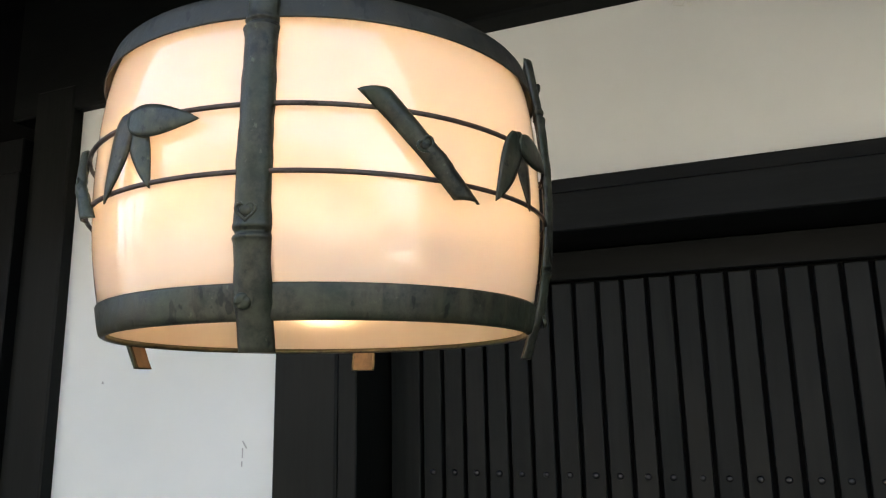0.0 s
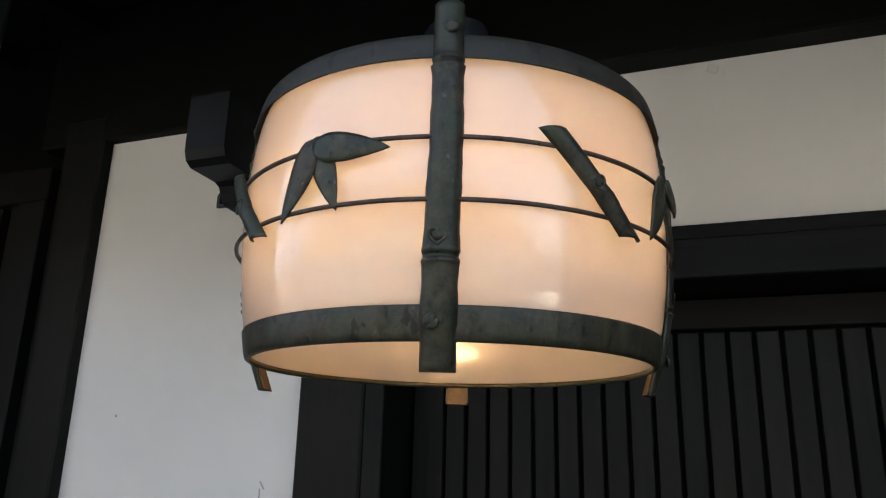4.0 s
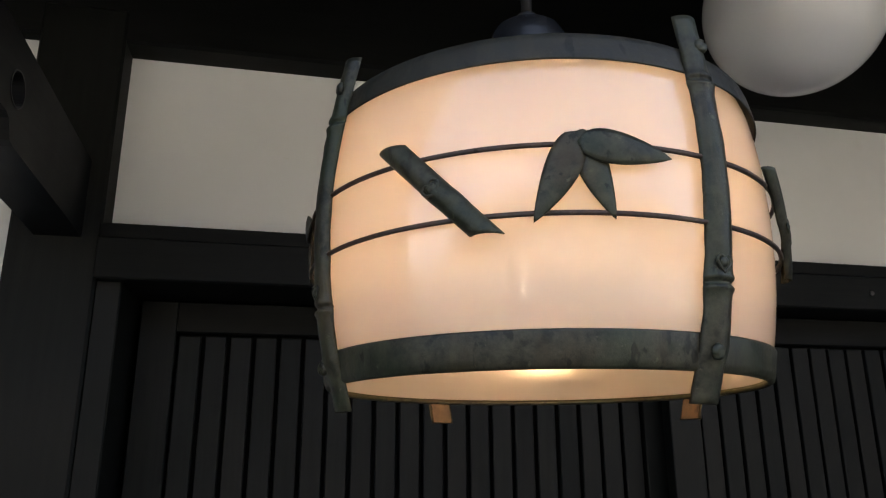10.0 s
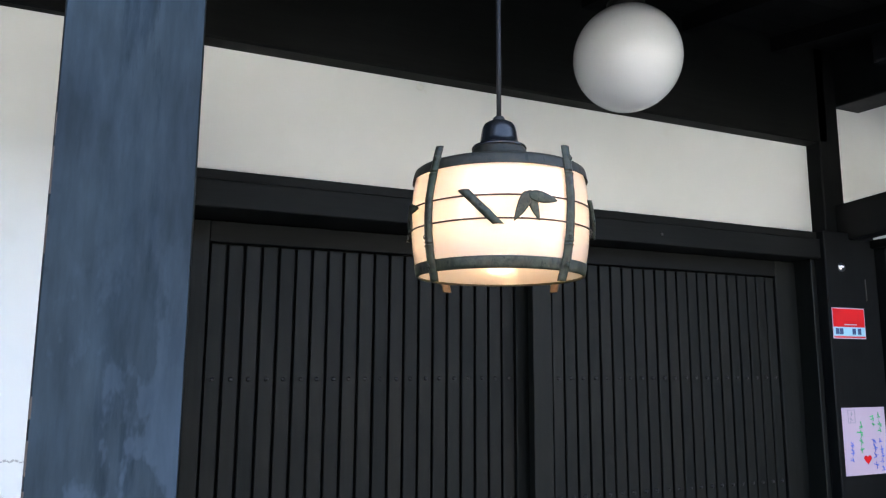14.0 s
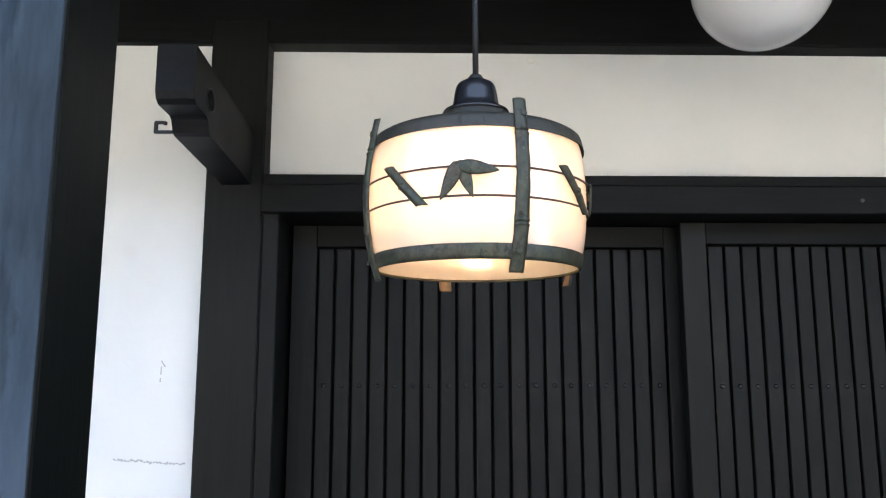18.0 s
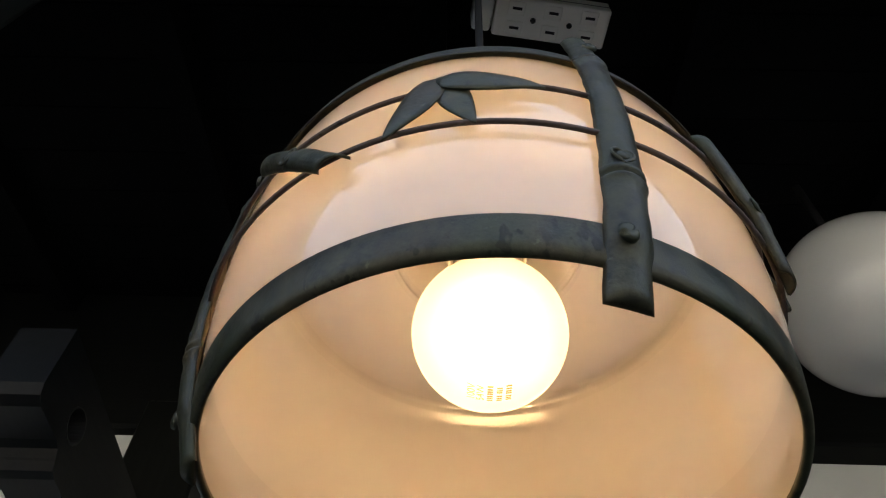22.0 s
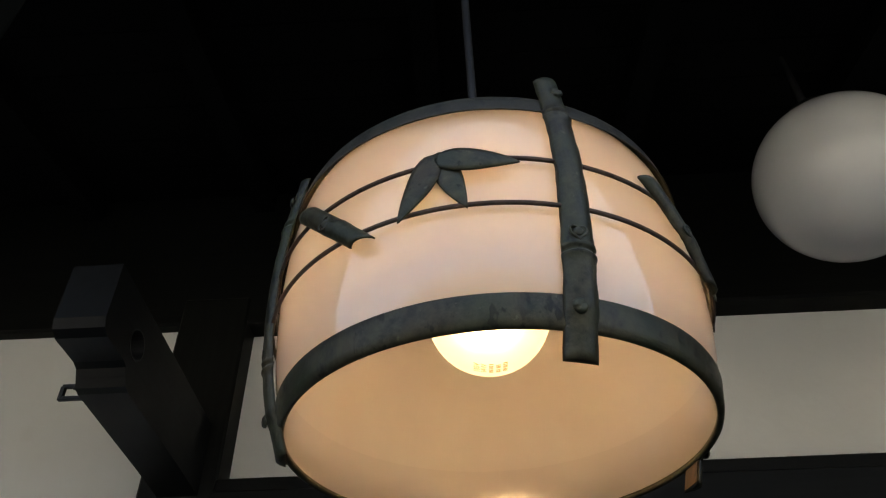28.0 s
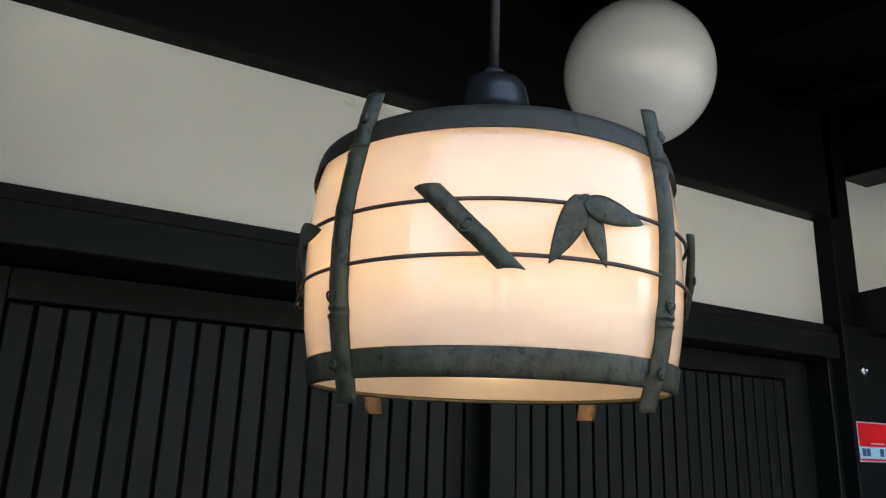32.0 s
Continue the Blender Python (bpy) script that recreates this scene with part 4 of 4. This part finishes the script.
part("cover_line", block(-0.0915, 0.0915, -0.0325, 0.0325, -0.0145, -0.0130, 0), SLOT, outlet)
part("plate", block(-0.091, 0.091, -0.032, 0.032, -0.028, 0.012, 0.004, 2), IVORY, outlet)
part("back_box", block(-0.125, -0.094, -0.028, 0.028, -0.030, 0.03, 0.006, 2), IVORY, outlet)
part("mount", block(-0.09, 0.09, -0.028, 0.028, 0.012, 0.06, 0), BAKELITE, outlet)
face = mesh_of("socket", block(-0.0135, 0.0135, -0.0115, 0.0115, -0.0305, -0.0275, 0.0014, 2), IVORY)
pin = mesh_of("slot", block(-0.0075, 0.0075, -0.0022, 0.0022, -0.0312, -0.0300, 0), SLOT)
for c in range(3):
    for r in range(2):
        f = share("socket", face, outlet, pose(-0.058 + 0.058 * c, -0.0155 + 0.031 * r, 0))
        share("slot", pin, f, pose(0.001, -0.001, 0))
disc = mesh_of("screw", lathe([(0.0, -0.0312), (0.0042, -0.0308), (0.0046, -0.0285), (0.0, -0.028)], 12), SLOT)
for c in range(2):
    share("screw", disc, outlet, pose(-0.029 + 0.058 * c, 0.0, 0))

box2 = tagged(new("junction_box"), "black junction block with pale terminals under the ceiling", "junction box")
box2.matrix_basis = pose(2.02, 0.60, 2.80, 0, 0, 8)
part("case", block(-0.06, 0.06, -0.05, 0.05, -0.03, 0.09, 0.005), BAKELITE, box2)
term = mesh_of("terminal", block(-0.009, 0.009, -0.014, 0.014, -0.036, -0.028, 0.002), CHROME)
for c in range(3):
    share("terminal", term, box2, pose(-0.032 + 0.032 * c, -0.03, 0))
loose = tagged(part("loose_cable", tube([(2.50, 0.42, 2.90), (2.52, 0.40, 2.80), (2.57, 0.40, 2.77), (2.64, 0.42, 2.765), (2.72, 0.43, 2.74), (2.78, 0.46, 2.72), (2.80, 0.50, 2.90)], 0.004, 8), PORCELAIN, smooth=True), "loose pale cable hanging under the eaves", "cable")

nail = tagged(new("lintel_nail"), "small nail in the lintel", "nail")
part("head", lathe([(0.0, -0.004), (0.005, -0.003), (0.0055, 0.0), (0.0, 0.001)], 10), IRON_GREY, nail).matrix_basis = pose(1.106, 0.8745, 2.078, -90)
stud = tagged(new("door_chime_stud"), "round dull chrome stud on the door post", "stud")
part("rim", lathe([(0.0, -0.002), (0.017, -0.002), (0.018, 0.004), (0.014, 0.008), (0.0, 0.008)], 24), CHROME, stud, smooth=True).matrix_basis = pose(1.972, 0.8575, 2.008, 90)
part("button", lathe([(0.0, 0.006), (0.008, 0.007), (0.008, 0.012), (0.004, 0.015), (0.0, 0.015)], 20), CHROME, stud, smooth=True).matrix_basis = pose(1.972, 0.8575, 2.008, 90)


def flat(x0, x1, z0, z1, proud, mat, parent, name, y=0.857):
    return part(name, block(x0, x1, y - proud - 0.0006, y - proud, z0, z1, 0), mat, parent)


sticker = tagged(new("security_sticker"), "red and pale blue security sticker on the black post", "sticker")
flat(1.900, 2.082, 1.728, 1.848, 0.0004, PAPER, sticker, "backing")
flat(1.904, 2.078, 1.774, 1.844, 0.0012, RED, sticker, "red_field")
flat(1.904, 2.078, 1.740, 1.772, 0.0012, PALE_BLUE, sticker, "blue_band")
flat(1.904, 2.078, 1.732, 1.737, 0.0012, RED, sticker, "red_line")
for x in (1.914, 1.936, 2.006, 2.036):
    flat(x, x + 0.019, 1.745, 1.768, 0.0020, NAVY, sticker, "bar")
flat(1.962, 2.032, 1.781, 1.785, 0.0020, PAPER, sticker, "bar")

card = tagged(new("notice_card"), "pinkish white notice card with coloured handwriting and a red heart", "card")
flat(1.912, 2.150, 1.215, 1.466, 0.0004, PAPER, card, "sheet")
rng = random.Random(4)


def scribble(x, z, size, mat):
    """One illegible handwritten mark: a few crossing strokes."""
    for q in range(4):
        long = size * rng.uniform(0.45, 0.95)
        wide = size * rng.uniform(0.10, 0.17)
        stroke = part("bar", block(-long / 2, long / 2, -0.0003, 0.0003, -wide / 2, wide / 2, 0), mat, card)
        turn = (0, 90, 8, 60)[q] + rng.uniform(-22, 22)
        stroke.matrix_basis = pose(x + size * rng.uniform(-0.22, 0.22), 0.8556 - 0.0007 * q, z - size * (0.5 + rng.uniform(-0.28, 0.28)), 0, turn, 0)


for x, mat, size, z_hi, z_lo in ((2.114, INK_GREEN, 0.026, 1.445, 1.375), (2.080, INK_GREEN, 0.027, 1.440, 1.385), (2.116, INK_BLUE, 0.023, 1.350, 1.235), (2.080, INK_BLUE, 0.026, 1.352, 1.245), (2.006, INK_GREEN, 0.028, 1.412, 1.318), (1.954, INK_BLUE, 0.024, 1.340, 1.262), (1.962, INK_GREY, 0.020, 1.455, 1.420)):
    z = z_hi
    while z > z_lo:
        scribble(x + rng.uniform(-0.003, 0.003), z, size * rng.uniform(0.85, 1.1), mat)
        z -= size + 0.003
for xa, xb, za, zb in ((1.944, 1.984, 1.456, 1.4585), (1.944, 1.984, 1.408, 1.4105), (1.944, 1.9465, 1.411, 1.4555), (1.9815, 1.984, 1.411, 1.4555)):
    flat(xa, xb, za, zb, 0.0012, INK_GREY, card, "bar")
hp = [(2.036 + 0.0013 * 16 * math.sin(t) ** 3, 1.272 + 0.00120 * (13 * math.cos(t) - 5 * math.cos(2 * t) - 2 * math.cos(3 * t) - math.cos(4 * t))) for t in [2 * math.pi * k / 24 for k in range(24)]]
part("heart", outline_solid(hp, "y", 0.8549, 0.8555, 0), RED, card, "small red heart")
tagged(part("cord_clip", block(2.100, 2.103, 0.853, 0.8568, 1.88, 1.965, 0), IRON_GREY), "thin grey cord clip on the black post", "clip")

scuffs = tagged(new("wall_scuffs"), "small grey scuffs and scratches on the plaster", "scuff", kind="structure")
for x, z, w, h, a in ((-0.774, 1.640, 0.0035, 0.020, -35), (-0.779, 1.622, 0.003, 0.022, 0), (-0.780, 1.598, 0.0035, 0.012, 0), (-1.211, 1.787, 0.006, 0.006, 20)):
    o = part("scuff", block(-w / 2, w / 2, -0.0004, 0.0004, -h / 2, h / 2, 0), SCUFF, scuffs)
    o.matrix_basis = pose(x, 0.9355, z, 0, a, 0)
for k in range(22):
    o = part("scuff", block(-0.003 - 0.003 * rng.random(), 0.003, -0.0004, 0.0004, -0.0015, 0.0015 + 0.003 * rng.random(), 0), SCUFF, scuffs)
    o.matrix_basis = pose(-0.885 + 0.0085 * k, 0.9355, 1.391 - 0.0006 * k + 0.004 * rng.random(), 0, rng.uniform(-40, 40), 0)

sign = tagged(new("wall_lettering"), "dark upright lettering on the plaster upper wall", "sign")
for k, (x, z, w, h) in enumerate(((3.085, 2.83, 0.05, 0.03), (3.080, 2.775, 0.012, 0.07), (3.112, 2.785, 0.012, 0.05), (3.078, 2.70, 0.05, 0.018), (3.095, 2.665, 0.012, 0.06))):
    flat(x, x + w, z - h, z, 0.0006, INK_BLACK, sign, "bar", 0.93)
for x, z, w, h, a in ((0.225, 2.512, 0.022, 0.020, 20), (-0.195, 2.334, 0.010, 0.003, 15), (0.098, 2.236, 0.007, 0.004, 25), (0.245, 2.500, 0.008, 0.012, -20)):
    o = part("smudge", block(-w / 2, w / 2, -0.0003, 0.0003, -h / 2, h / 2, min(w, h) * 0.09), SMUDGE, scuffs)
    o.matrix_basis = pose(x, 0.9695, z, 0, a, 0)
